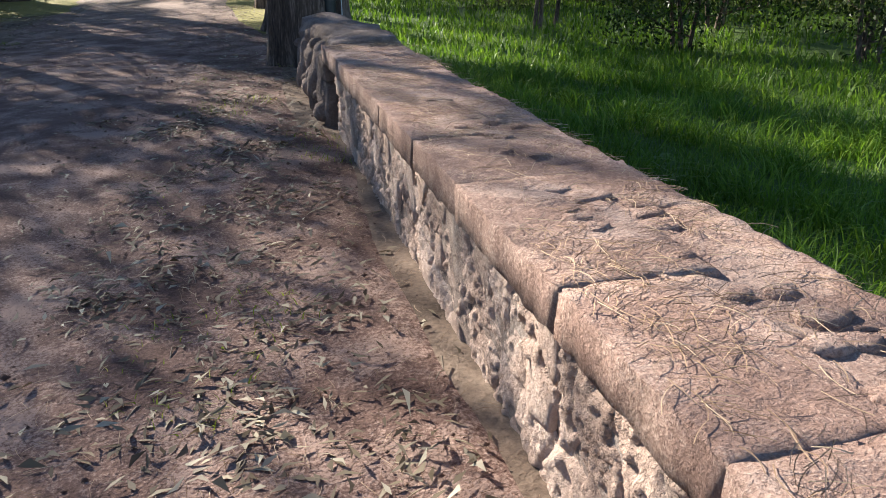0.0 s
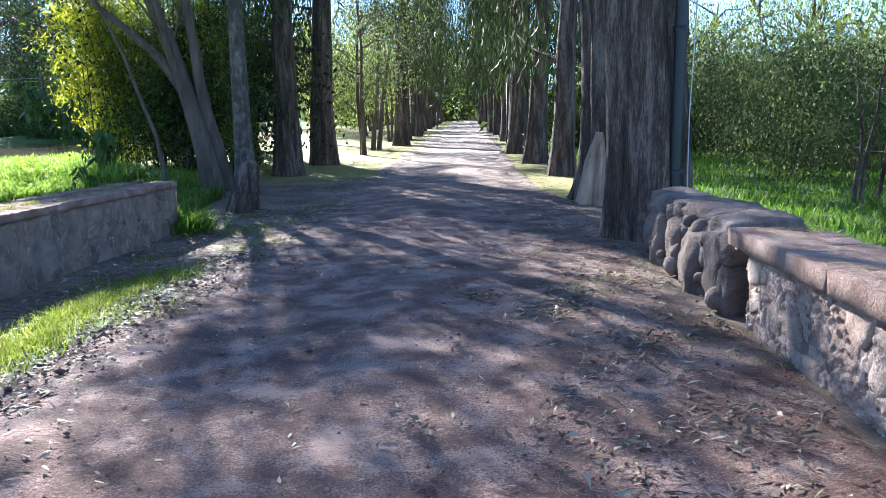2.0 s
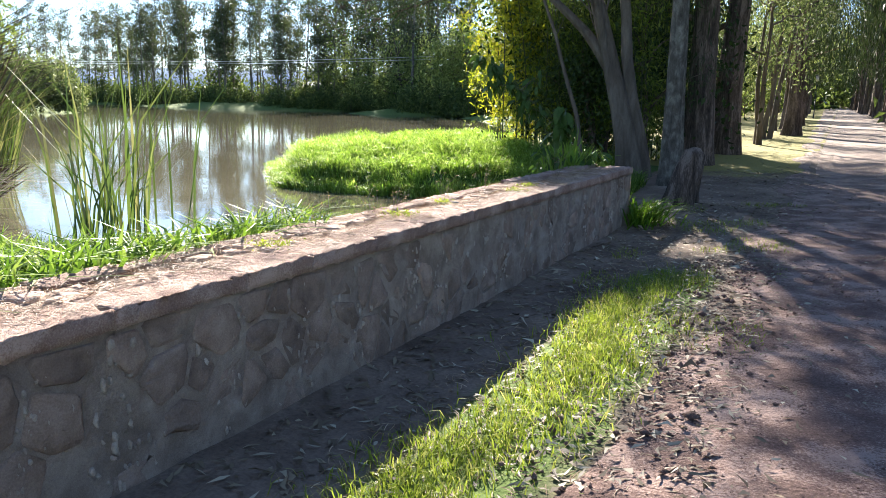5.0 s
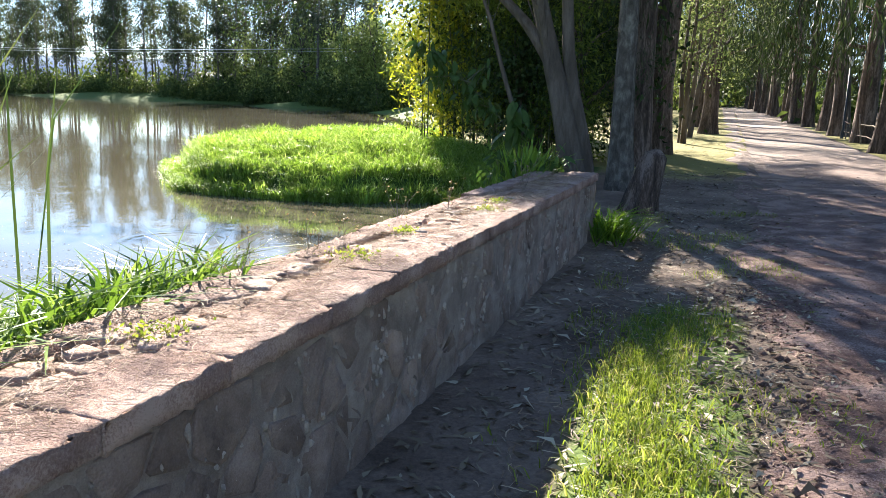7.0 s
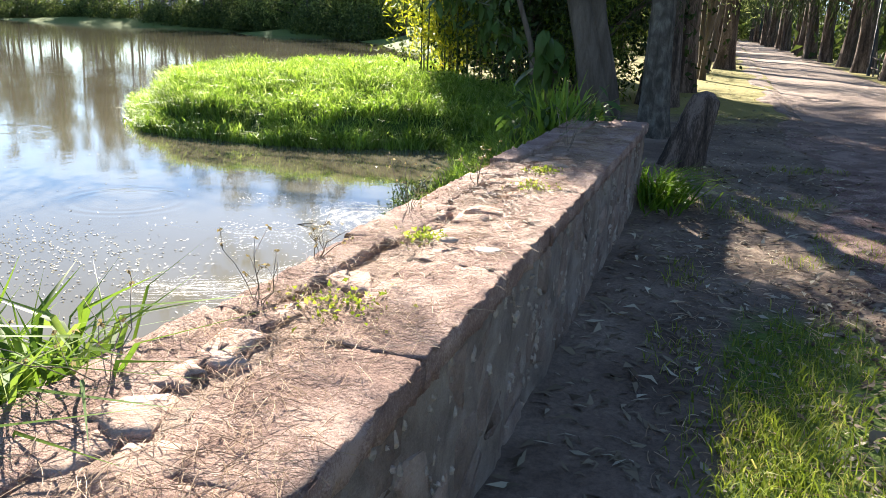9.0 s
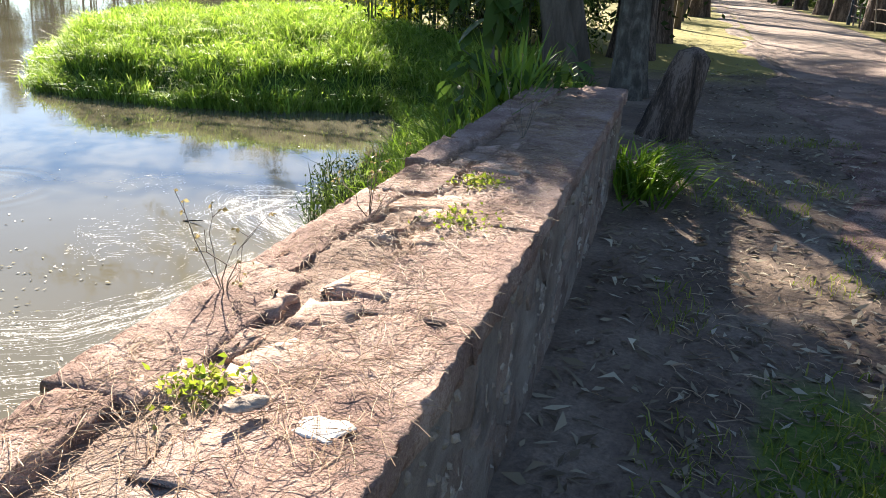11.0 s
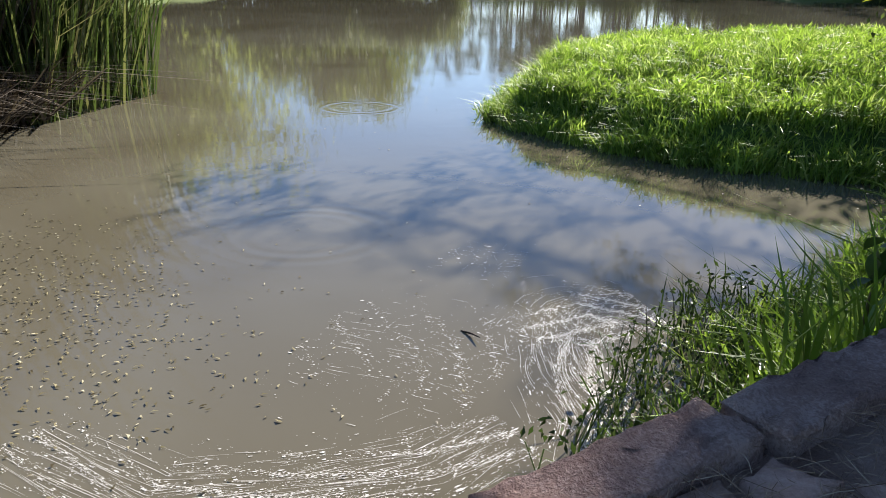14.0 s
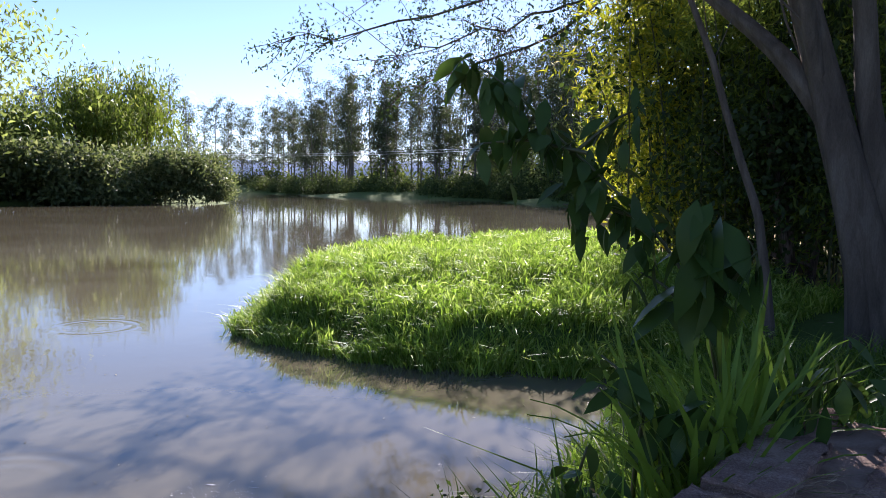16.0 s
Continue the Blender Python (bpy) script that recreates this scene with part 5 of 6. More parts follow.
def dry_weeds():
    """Little dried flower stalks and green sprigs on top of the wall."""
    rng = np.random.default_rng(62)
    for k, (x, y, h) in enumerate(((-5.3, 11.0, 0.34), (-5.52, 7.1, 0.18), (-5.6, 7.6, 0.2), (-5.58, 8.5, 0.26), (-5.55, 6.5, 0.2), (-5.5, 9.3, 0.22))):
        weed = thing("dry_weed", "spindly dried weed growing from the wall top", "weed", "weeds on the wall", at=(x, y, 0.67))
        pile = Pile()
        tips = []
        for _ in range(5):
            end = np.array([rng.normal(0, 0.09), rng.normal(0, 0.09), h * rng.uniform(0.6, 1.1)])
            l = bent(rng, (0, 0, 0), end, 5, 0.012)
            pile.add(*tube(l, np.linspace(0.0022, 0.001, 5), 4))
            for _ in range(3):
                b = l[rng.integers(2, 5)]
                e = b + rng.normal(0, 0.03, 3) + [0, 0, 0.025]
                pile.add(*tube([b, (b + e) / 2, e], [0.0012, 0.001, 0.0008], 3))
                tips.append(e)
        part("stalk", pile.mesh("stalk"), TWIG, weed)
        v, q = leaves(rng, np.repeat(np.array(tips), 3, 0), 0.014, 0.01)
        tagged(part("seed_head", mesh_of("seed_head", v, q), STRAW, weed), kind="stuff")
    for x, y, s in ((-5.2, 9.35, 0.09), (-5.3, 7.2, 0.12), (-5.25, 9.9, 0.07), (-5.35, 8.05, 0.06), (-5.3, 5.6, 0.1)):
        sprig = thing("green_sprig", "small yellow-green weed rooted between the coping stones", "weed", "weeds on the wall", at=(x, y, 0.68))
        c = rng.normal(0, 1, (160, 3)) * [s * 0.7, s * 0.7, 0.012] + [0, 0, 0.02]
        v, q = leaves(rng, c, 0.022, 0.013, droop=-0.1)
        tagged(part("leaf_rosette", mesh_of("leaf_rosette", v, q), GRASS_DRY, sprig), kind="stuff")
    # a pale conifer-like weed by the grass strip
    weed = thing("fleabane", "small pale green leafy weed by the grass strip", "weed", at=(-4.0, 3.62, -0.17))
    pile = Pile()
    pile.add(*tube([(0, 0, 0), (0.01, 0, 0.13), (0.0, 0.01, 0.25)], [0.005, 0.004, 0.002], 5))
    part("stalk", pile.mesh("stalk"), BAMBOO, weed)
    a = rng.uniform(0, 6.28, 70)
    z = rng.uniform(0.04, 0.25, 70)
    v, q = leaves(rng, np.stack([np.zeros(70), np.zeros(70), z], -1), 0.09, 0.011, droop=-0.35, spread=0.25, heading=np.stack([np.cos(a), np.sin(a), np.zeros(70)], -1))
    part("leaf_whorl", mesh_of("leaf_whorl", v, q), GRASS_DRY, weed)


def strappy_plant():
    """Long strap leaves spilling over the wall's end."""
    rng = np.random.default_rng(63)
    plant = thing("strappy_plant", "clump of long dark green strap leaves over the wall's end", "plant", at=(-5.72, 12.95, 0.3))
    for k in range(150):
        a, l = rng.uniform(0, 6.28), rng.uniform(0.45, 0.95)
        out = rng.uniform(0.25, 0.8)
        b = np.array([rng.normal(0, 0.08), rng.uniform(-0.55, 0.45), 0.1])
        t = np.linspace(0, 1, 7)
        d = np.array([math.cos(a), math.sin(a), 0])
        mid = b + d[None] * (out * l * t)[:, None] + np.array([0, 0, 1.0])[None] * (l * (t * 1.1 - 0.75 * out * t ** 2))[:, None]
        w = np.array([-d[1], d[0], 0.15])[None] * (0.014 * np.sin(np.pi * (0.12 + 0.86 * t)))[:, None]
        i = np.arange(6)
        part("leaf", mesh_of("leaf", np.concatenate([mid - w, mid + [0, 0, -0.004], mid + w]), np.concatenate([np.stack([i, i + 7, i + 8, i + 1], -1), np.stack([i + 7, i + 14, i + 15, i + 8], -1)]), True), BANK, plant)


# ---------------- litter ----------------
def flat_leaves(rng, x, y, z, length, width, tilt=0.25):
    n = len(x)
    a = rng.uniform(0, 6.28, n)
    d = np.stack([np.cos(a), np.sin(a), rng.normal(0, tilt * 0.5, n)], -1)
    s = np.stack([-np.sin(a), np.cos(a), rng.normal(0, tilt, n)], -1)
    l, w = length * rng.uniform(0.6, 1.3, (n, 1)), width * rng.uniform(0.7, 1.3, (n, 1)) * 0.5
    c = np.stack([x, y, z], -1)
    bow = rng.normal(0, 0.14, (n, 1)) * l
    up = np.array([0, 0, 1.0])
    v = np.stack([c - d * l / 2, c - d * l * 0.12 + s * (w + bow) + up * 0.006, c + d * l / 2 + up * 0.004, c - d * l * 0.12 - s * (w - bow) + up * 0.004], 1)
    i = np.arange(n)[:, None] * 4
    return v.reshape(-1, 3), i + np.array([[0, 1, 2, 3]])


def strands(rng, x, y, z, length, r=0.0007):
    """Curved dry needles lying about: thin three-sided ribbons."""
    n = len(x)
    a = rng.uniform(0, 6.28, n)
    bend = rng.normal(0, 0.9, n)
    l = length * rng.uniform(0.5, 1.3, n)
    steps = 4
    pts = []
    px, py = x.copy(), y.copy()
    hz = rng.uniform(0.0, 0.009, n)
    for k in range(steps):
        pts.append(np.stack([px, py, z + 0.003 + hz * math.sin(math.pi * k / (steps - 1))], -1))
        ang = a + bend * k / steps
        px, py = px + np.cos(ang) * l / steps, py + np.sin(ang) * l / steps
    p = np.stack(pts, 1)
    side = np.stack([-np.sin(a), np.cos(a), np.full(n, 0.5)], -1)[:, None] * r
    v = np.concatenate([p - side, p + side], 1)
    i = np.arange(n)[:, None, None] * (2 * steps) + np.arange(steps - 1)[None, :, None]
    q = np.concatenate([i, i + 1, i + 1 + steps, i + steps], -1).reshape(-1, 4)
    return v.reshape(-1, 3), q


def top_z(x, y):
    return land(x, y) + 0.024


def litter():
    rng = np.random.default_rng(71)
    pile = Pile()
    x, y = scatter(rng, 26000, -4.9, 1.9, 0, 22, lambda x, y: rng.random(len(x)) < np.clip(0.1 + 0.75 * np.exp(-((x - 1.1) / 0.55) ** 2) + 0.5 * np.exp(-((x + 3.3) / 0.7) ** 2) + 0.25 * (waves(x * 1.4, y * 1.4, 4) > 0.5) + 0.3 * (x < -3.9), 0, 1))
    pile.add(*flat_leaves(rng, x, y, np.where((x > -3.1) & (x < 1.75), top_z(x, y), height(x, y)) + 0.008, 0.08, 0.018))
    x, y = scatter(rng, 1900, -4.9, -2.4, 2.5, 16)
    pile.add(*flat_leaves(rng, x, y, height(x, y) + 0.012, 0.11, 0.027, 0.4))
    x, y = scatter(rng, 1300, -3.6, -2.6, 1, 11, lambda x, y: waves(x * 2, y * 1.5, 9) > -0.2)
    pile.add(*flat_leaves(rng, x, y, height(x, y) + 0.02, 0.075, 0.018, 0.4))
    x, y = scatter(rng, 3600, -8, 3, 12, 40, lambda x, y: (x < -3) | (x > 1.4))
    pile.add(*flat_leaves(rng, x, y, height(x, y) + 0.012, 0.1, 0.024))
    cx, cy = rng.normal(1.0, 0.4, 46), rng.uniform(0.8, 10, 46)
    x, y = (np.repeat(cx, 42) + rng.normal(0, 0.13, 46 * 42)).clip(-0.5, 1.75), np.repeat(cy, 42) + rng.normal(0, 0.16, 46 * 42)
    pile.add(*flat_leaves(rng, x, y, top_z(x, y) + rng.uniform(0.006, 0.03, len(x)), 0.075, 0.016, 0.5))
    stuff("leaf_litter", pile, LITTER, "narrow dry leaves scattered over the track", "leaves")
    pile = Pile()
    x, y = rng.uniform(-5.6, -4.95, 30000), rng.uniform(3.5, 12.6, 30000)
    k = rng.random(30000) < 0.22 + 0.35 * (waves(x * 5, y * 3, 3) > 0) + 0.15 * ((x > -5.45) & (x < -5.15))
    x, y = x[k], y[k]
    mid = (x > -5.44) & (x < -5.24)
    pile.add(*strands(rng, x, y, np.where(mid, fill_z(x, y) + 0.008, 0.694) + rng.uniform(0, 0.01, len(x)), 0.12, 0.00065))
    x, y = rng.uniform(1.88, 2.5, 8000), rng.uniform(0.3, 7.0, 8000)
    k = rng.random(8000) < 0.3 + 0.6 * (waves(x * 3, y * 2, 2) > 0)
    pile.add(*strands(rng, x[k], y[k], np.full(k.sum(), 0.77), 0.12, 0.0008))
    x, y = scatter(rng, 7000, 0.3, 1.85, 0.5, 12, lambda x, y: rng.random(len(x)) < 0.4 + 0.5 * (waves(x * 2.4, y * 1.6, 6) > 0.2))
    pile.add(*strands(rng, x, y, top_z(x, y) + 0.004, 0.13))
    x, y = scatter(rng, 3500, -4.4, -2.7, 2.5, 12)
    pile.add(*strands(rng, x, y, height(x, y) + 0.01, 0.14, 0.002))
    stuff("dry_needles", pile, NEEDLE, "thin dry needles strewn over walls and ground", "needles")
    pile = Pile()
    x, y = scatter(rng, 5200, -3.75, -2.3, 1.0, 11, lambda x, y: rng.random(len(x)) < np.exp(-((x + 3.12) / 0.34) ** 2))
    x2, y2 = scatter(rng, 9000, -3.2, 1.85, 0.5, 11)
    for xx, yy, sz in ((x, y, 0.0095), (x2, y2, 0.0045)):
        n = len(xx)
        s = sz * rng.gamma(1.6, 0.6, (n, 1, 1))
        octa = np.array([(1, 0, 0), (0, 1, 0), (-1, 0, 0), (0, -1, 0), (0, 0, 0.8), (0, 0, -0.6)], float)
        v = octa[None] * s * rng.uniform(0.6, 1.2, (n, 6, 1)) + np.stack([xx, yy, np.where(xx > -3.1, top_z(xx, yy), height(xx, yy) + 0.005) + s[:, 0, 0] * 0.3], -1)[:, None]
        f = np.array([(0, 1, 4), (1, 2, 4), (2, 3, 4), (3, 0, 4), (1, 0, 5), (2, 1, 5), (3, 2, 5), (0, 3, 5)])
        pile.add(v.reshape(-1, 3), (np.arange(n)[:, None, None] * 6 + f[None]).reshape(-1, 3))
    stuff("earth_clods", pile, CLOD, "crumbled reddish clods of earth and grit", "soil")
    for k in range(46):
        if k < 18:
            x, y = rng.uniform(-3.6, -2.6), rng.uniform(3, 9)
        elif k < 36:
            x, y = rng.uniform(0.2, 1.8), rng.uniform(1.2, 9)
        else:
            x, y = rng.uniform(-4.8, -4.2), rng.uniform(5, 12)
        a, l = rng.uniform(0, 6.28), rng.uniform(0.12, 0.4)
        e = np.array([math.cos(a) * l, math.sin(a) * l, 0])
        v, q, c = tube(bent(rng, -e / 2, e / 2, 6, 0.01), np.linspace(0.004, 0.002, 6), 5)
        z = float(top_z(x, y) if x > -3.1 else height(np.array([x]), np.array([y]))[0])
        tagged(part("twig", mesh_of("twig", v, [q, c]), TWIG, m=pose(x, y, z + 0.007)), "dry brown twig lying on the ground", "twig", "fallen twigs")
    # white patch of lime on the coping and pale flakes of bark
    a = np.linspace(0, 2 * np.pi, 12, endpoint=False)
    poly = np.c_[np.cos(a) * 0.055, np.sin(a) * 0.045] * rng.uniform(0.7, 1.2, (12, 1))
    v, q, t = slab_of("s", poly, -0.001, 0.0015, 0.2, rng, 0.0005)
    tagged(part("lime_splash", mesh_of("lime_splash", v, [q, t]), WHITE, m=pose(-5.06, 8.0, 0.695)), "white lime splash on the coping stone", "stain")
    for x, y, turn in ((-5.17, 10.05, 20), (-5.1, 10.1, 100), (-5.22, 8.0, 60)):
        poly = np.c_[np.cos(a) * 0.05, np.sin(a) * 0.02]
        v, q, t = slab_of("s", poly, -0.003, 0.003, 0.2, rng, 0.003)
        tagged(part("bark_flake", mesh_of("bark_flake", v, [q, t]), CHIP, m=pose(x, y, 0.715, 14, 8, turn)), "pale curled flake of bark on the wall", "bark", "bark flakes")
    v, q = leaves(rng, np.array([(0.93, 3.05, 0.06)]), 0.1, 0.05, droop=0.02)
    tagged(part("red_leaf", mesh_of("red_leaf", v, q), CLOD), "curled rust-red leaf on the ground", "leaf")


def foam():
    rng = np.random.default_rng(81)
    pile = Pile()
    n = 0
    lines = [([(-8.3, 9.6), (-7.55, 9.95), (-7.3, 10.45), (-7.12, 11.0), (-7.15, 11.5)], 0.12, 3200), ([(-7.5, 9.3), (-6.85, 9.75), (-6.7, 10.3), (-6.75, 10.9)], 0.16, 2600), ([(-6.4, 10.6), (-6.52, 11.2), (-6.65, 11.6), (-6.95, 11.9), (-7.4, 12.1), (-7.75, 12.35)], 0.13, 5200),
             ([(-7.7, 12.3), (-7.95, 12.7), (-7.8, 13.1)], 0.17, 3600), ([(-8.6, 11.2), (-8.0, 11.6), (-7.6, 11.8)], 0.3, 900), ([(-9.3, 12.6), (-8.8, 12.9)], 0.2, 160)]
    for path, wide, count in lines:
        path = np.array(path)
        for _ in range(count // 12):
            lane0, f0, df = rng.normal(0, 1) * wide * 1.1, rng.uniform(0, 0.92), rng.uniform(0.03, 0.12)
            ff = np.clip(f0 + df * np.linspace(0, 1, 6), 0, 1)
            sp = np.linspace(0, 1, len(path))
            mid = np.stack([np.interp(ff, sp, path[:, k]) for k in range(2)], -1)
            g = unit(np.gradient(mid, axis=0) + 1e-6)
            nrm = np.stack([-g[:, 1], g[:, 0]], -1)
            mid = mid + nrm * (lane0 + 0.012 * np.sin(ff * 17 + lane0 * 30))[:, None]
            if (pond_distance(mid[:, 0], mid[:, 1]) < 0.05).any():
                continue
            half = (rng.uniform(0.0003, 0.0011) * np.array([0.1, 0.8, 1, 1, 0.7, 0.1]))[:, None]
            flat = np.concatenate([mid - nrm * half, mid + nrm * half])
            i = np.arange(5)
            pile.add(np.c_[flat, np.full(12, WATER_Z + 0.003)], np.stack([i, i + 1, i + 7, i + 6], -1))
        count = int(count * 3.2)
        f = rng.uniform(0, 1, count)
        src = np.linspace(0, 1, len(path))
        p = np.stack([np.interp(f, src, path[:, k]) for k in range(2)], -1)
        g = np.stack([np.interp(np.clip(f + 0.03, 0, 1), src, path[:, k]) - np.interp(np.clip(f - 0.03, 0, 1), src, path[:, k]) for k in range(2)], -1)
        g = unit(g)
        lane = np.round(rng.normal(0, 1, count) * 4) / 4
        p = p + np.stack([-g[:, 1], g[:, 0]], -1) * (lane * wide + rng.normal(0, wide * 0.1, count) + 0.3 * wide * np.sin(f * 23 + lane * 5))[:, None]
        k = pond_distance(p[:, 0], p[:, 1]) > 0.04
        p, g = p[k], g[k]
        m = len(p)
        s = rng.gamma(1.2, 0.0007, (m, 1, 1))
        a = np.linspace(0, 2 * np.pi, 5, endpoint=False)
        ring = (np.cos(a)[None, :, None] * g[:, None] * rng.uniform(1.2, 4.0, (m, 1, 1)) + np.sin(a)[None, :, None] * np.stack([-g[:, 1], g[:, 0]], -1)[:, None]) * s * rng.uniform(0.5, 1.5, (m, 5, 1))
        v = np.concatenate([p[:, None] + ring, np.full((m, 5, 1), WATER_Z + 0.003)], -1)
        pile.add(v.reshape(-1, 3), np.arange(m)[:, None] * 5 + np.arange(5)[None])
    stuff("pond_foam", pile, FOAM, "swirling streaks of pale foam on the water", "foam")
    pile = Pile()
    x, y = rng.normal(-9.8, 1.1, 1300), rng.normal(9.9, 0.55, 1300)
    x[1100:], y[1100:] = rng.uniform(-22, -7.5, 200), rng.uniform(7, 17, 200)
    k = pond_distance(x, y) > 0.05
    pile.add(*flat_leaves(rng, x[k], y[k], np.full(k.sum(), WATER_Z + 0.003), 0.034, 0.011, 0.03))
    stuff("floating_scraps", pile, SCUM, "leaf scraps and bits floating on the pond", "leaves")
    stick = thing("floating_stick", "dark stick floating on the pond", "stick", at=(-8.05, 11.9, WATER_Z))
    v, q, c = tube([(-0.09, 0, 0), (0, 0.01, 0.015), (0.09, 0, 0.03)], [0.006, 0.006, 0.003], 5)
    part("shaft", mesh_of("shaft", v, [q, c]), BARK, stick)
    for x, y, l, t in ((-15.6, 9.0, 0.9, 30), (-16.2, 9.9, 0.7, 65), (-14.9, 8.4, 1.1, 10)):
        v, q, c = tube(bent(rng, (-l / 2, 0, 0.01), (l / 2, 0, 0.06), 6, 0.02), np.linspace(0.02, 0.008, 6), 6)
        tagged(part("driftwood", mesh_of("driftwood", v, [q, c], True), TWIG, m=pose(x, y, WATER_Z, 0, 0, t)), "weathered stick lying in shallow water", "stick", "sticks by the reeds")


# ---------------- the build, large to small ----------------
build_ground()
build_road()
build_water()
left_wall()
right_wall()
rough_wall()

# big trees beside the boulder wall
rng_t = np.random.default_rng(3)
big = thing("large_tree", "massive furrowed brown trunk standing at the wall's end", "tree", "trees along the track", at=(2.2, 11.35, 0.03))
part("trunk", trunk_mesh(rng_t, bent(rng_t, (0, 0, -0.3), (-0.35, 0.15, 14), 9, 0.04), np.linspace(0.52, 0.3, 9), 34, 0.3, 0.09), BARK, big)


def high_crown(tree, seed):
    rng = np.random.default_rng(seed)
    tips = []
    for k in range(9):
        a, h = rng.uniform(0, 6.28), rng.uniform(7, 13.5)
        e = np.array([math.cos(a) * rng.uniform(1.5, 3), math.sin(a) * rng.uniform(1.5, 3), h + rng.uniform(0.5, 2)])
        limb = bent(rng, (0.1, 0.1, h), e, 6, 0.12)
        v, q, c = tube(limb, np.linspace(0.13, 0.02, 6), 6, 0.05, rng)
        part("limb", mesh_of("limb", v, [q, c], True), BARK, tree)
        tips += list(limb[2:])
    v, q = leaves(rng, crown_points(rng, np.array(tips), 3000, 0.6), 0.4, 0.04, droop=1.1, spread=0.55, curl=0.06)
    part("crown", mesh_of("crown", v, q), CASUARINA, tree)


high_crown(big, 31)
pipe = thing("drain_pipe", "dark pipe with a white cable fixed against the tree trunk", "pipe", at=(2.36, 10.82, 0.0))
part("tube", mesh_of("tube", *[(v, [q, c]) for v, q, c in [tube([(0, 0, 0), (0.02, 0.02, 3), (0.05, 0.1, 7)], [0.075, 0.075, 0.075], 12)]][0], True), IRON, pipe)
for h in (0.9, 2.6, 4.4):
    v, q, c = tube([(0, 0, 0), (0, 0, 0.06)], [0.088, 0.088], 12)
    part("clamp", mesh_of("clamp", v, [q, c], True), IRON, pipe, m=pose(0.01, 0.01, h))
v, q, c = tube([(0.16, 0.02, 0.5), (0.15, 0.0, 1.6), (0.2, 0.02, 3.0), (0.26, 0.1, 6)], [0.008] * 4, 5)
part("cable", mesh_of("cable", v, [q, c]), CABLE, pipe, "white cable")
big2 = thing("large_tree", "broad old trunk with a bare pale patch where bark is missing", "tree", "trees along the track", at=(2.45, 15.6, 0.05))
part("trunk", trunk_mesh(rng_t, bent(rng_t, (0, 0, -0.3), (-0.5, 0.2, 14), 9, 0.05), np.linspace(0.6, 0.3, 9), 34, 0.4, 0.1), BARK, big2)
part("buttress", trunk_mesh(rng_t, [(-0.5, -0.5, -0.3), (-0.47, -0.47, 0.3), (-0.42, -0.42, 0.8), (-0.36, -0.36, 1.3)], [0.22, 0.2, 0.17, 0.07], 30, 0.35, 0.2), CUT, big2, "bare pale reddish wood")
high_crown(big2, 32)

# rows of tall trees along the track
row_a = alley_tree(101, 15, 0.38, 5200, 2.8, reach=2.8)
row_b = alley_tree(102, 16, 0.42, 5200, 3.0, reach=2.8)
row_c = alley_tree(103, 14, 0.3, 5200, 2.6, reach=2.8)
grey = alley_tree(104, 13, 0.215, 2800, 4.4, BARK_GREY)
set_at(grey, -5.2, 17.95, 40)
tagged(grey, "tree with mottled grey bark near the wall's end")
set_at(row_a, -5.5, 23.1, 10)
set_at(row_b, -5.35, 27.4, 200)
set_at(row_c, 1.98, 21.2, 75)
rows = [row_a, row_b, row_c]
rng_r = np.random.default_rng(8)
# extra trees, trunks hidden behind the row, added to block sun on the track
again(row_b, -8.5, 28.7, 130)
again(row_a, -9.7, 33.0, 250)
for y in (25.8, 31.5, 37.5, 43, 48.5, 54, 60, 66, 72, 79, 86, 94, 102, 111, 120, 130):
    again(rows[rng_r.integers(3)], 2.4 - 0.024 * (y - 1) + rng_r.normal(0, 0.12), y, rng_r.uniform(0, 360), rng_r.uniform(0.9, 1.12))
for y in (41.5, 49, 56, 62.5, 69, 76, 84, 92, 101, 110, 120, 131):
    again(rows[rng_r.integers(3)], -4.6 - 0.022 * (y - 40) + rng_r.normal(0, 0.15), y, rng_r.uniform(0, 360), rng_r.uniform(0.9, 1.1))

# young forked trees between the rows
fork = leaf_tree(201, 8.5, 0.11, 2.6, 2600, (0.16, 0.05), SCRUB, BARK_PALE, "young_tree", "young forked tree with light green leaves", 0.35, 0.7, 0.4, 0.6, 2)
set_at(fork, -5.2, 33.0, 0)
again(fork, -4.75, 37.0, 120, 1.15)
again(fork, -5.2, 46.5, 210, 0.9)

# old leaning stump by the track
rng_s = np.random.default_rng(9)
stump = thing("tree_stump", "dark leaning stump of an old tree beside the track", "stump", at=(-4.5, 15.7, -0.05))
part("bole", trunk_mesh(rng_s, [(-0.14, 0, -0.2), (-0.07, 0, 0.2), (0.02, 0, 0.6), (0.09, 0.03, 0.86), (0.11, 0.04, 0.95)], [0.25, 0.22, 0.2, 0.17, 0.05], 28, 0.35, 0.07), BARK, stump)

stem_tree()
bough_tree()
overhang_tree()
bamboo()

# scrub and trees beyond the meadow
scrub = leaf_tree(301, 4.5, 0.03, 2.6, 11000, (0.15, 0.055), SCRUB, BARK_GREY, "willow_scrub", "grey-green willow scrub beyond the meadow", 0.05, 1.0, 0.6, 0.62, 4, "shrub", 20)
set_at(scrub, 9.6, 26.0, 0)
willow_r = leaf_tree(302, 9, 0.16, 4.0, 4800, (0.23, 0.055), WILLOW, BARK_GREY, "willow", "light green willow beyond the meadow", 0.25, 0.9, 0.8, 0.8, 2, "tree", 14)
set_at(willow_r, 19, 34, 0)
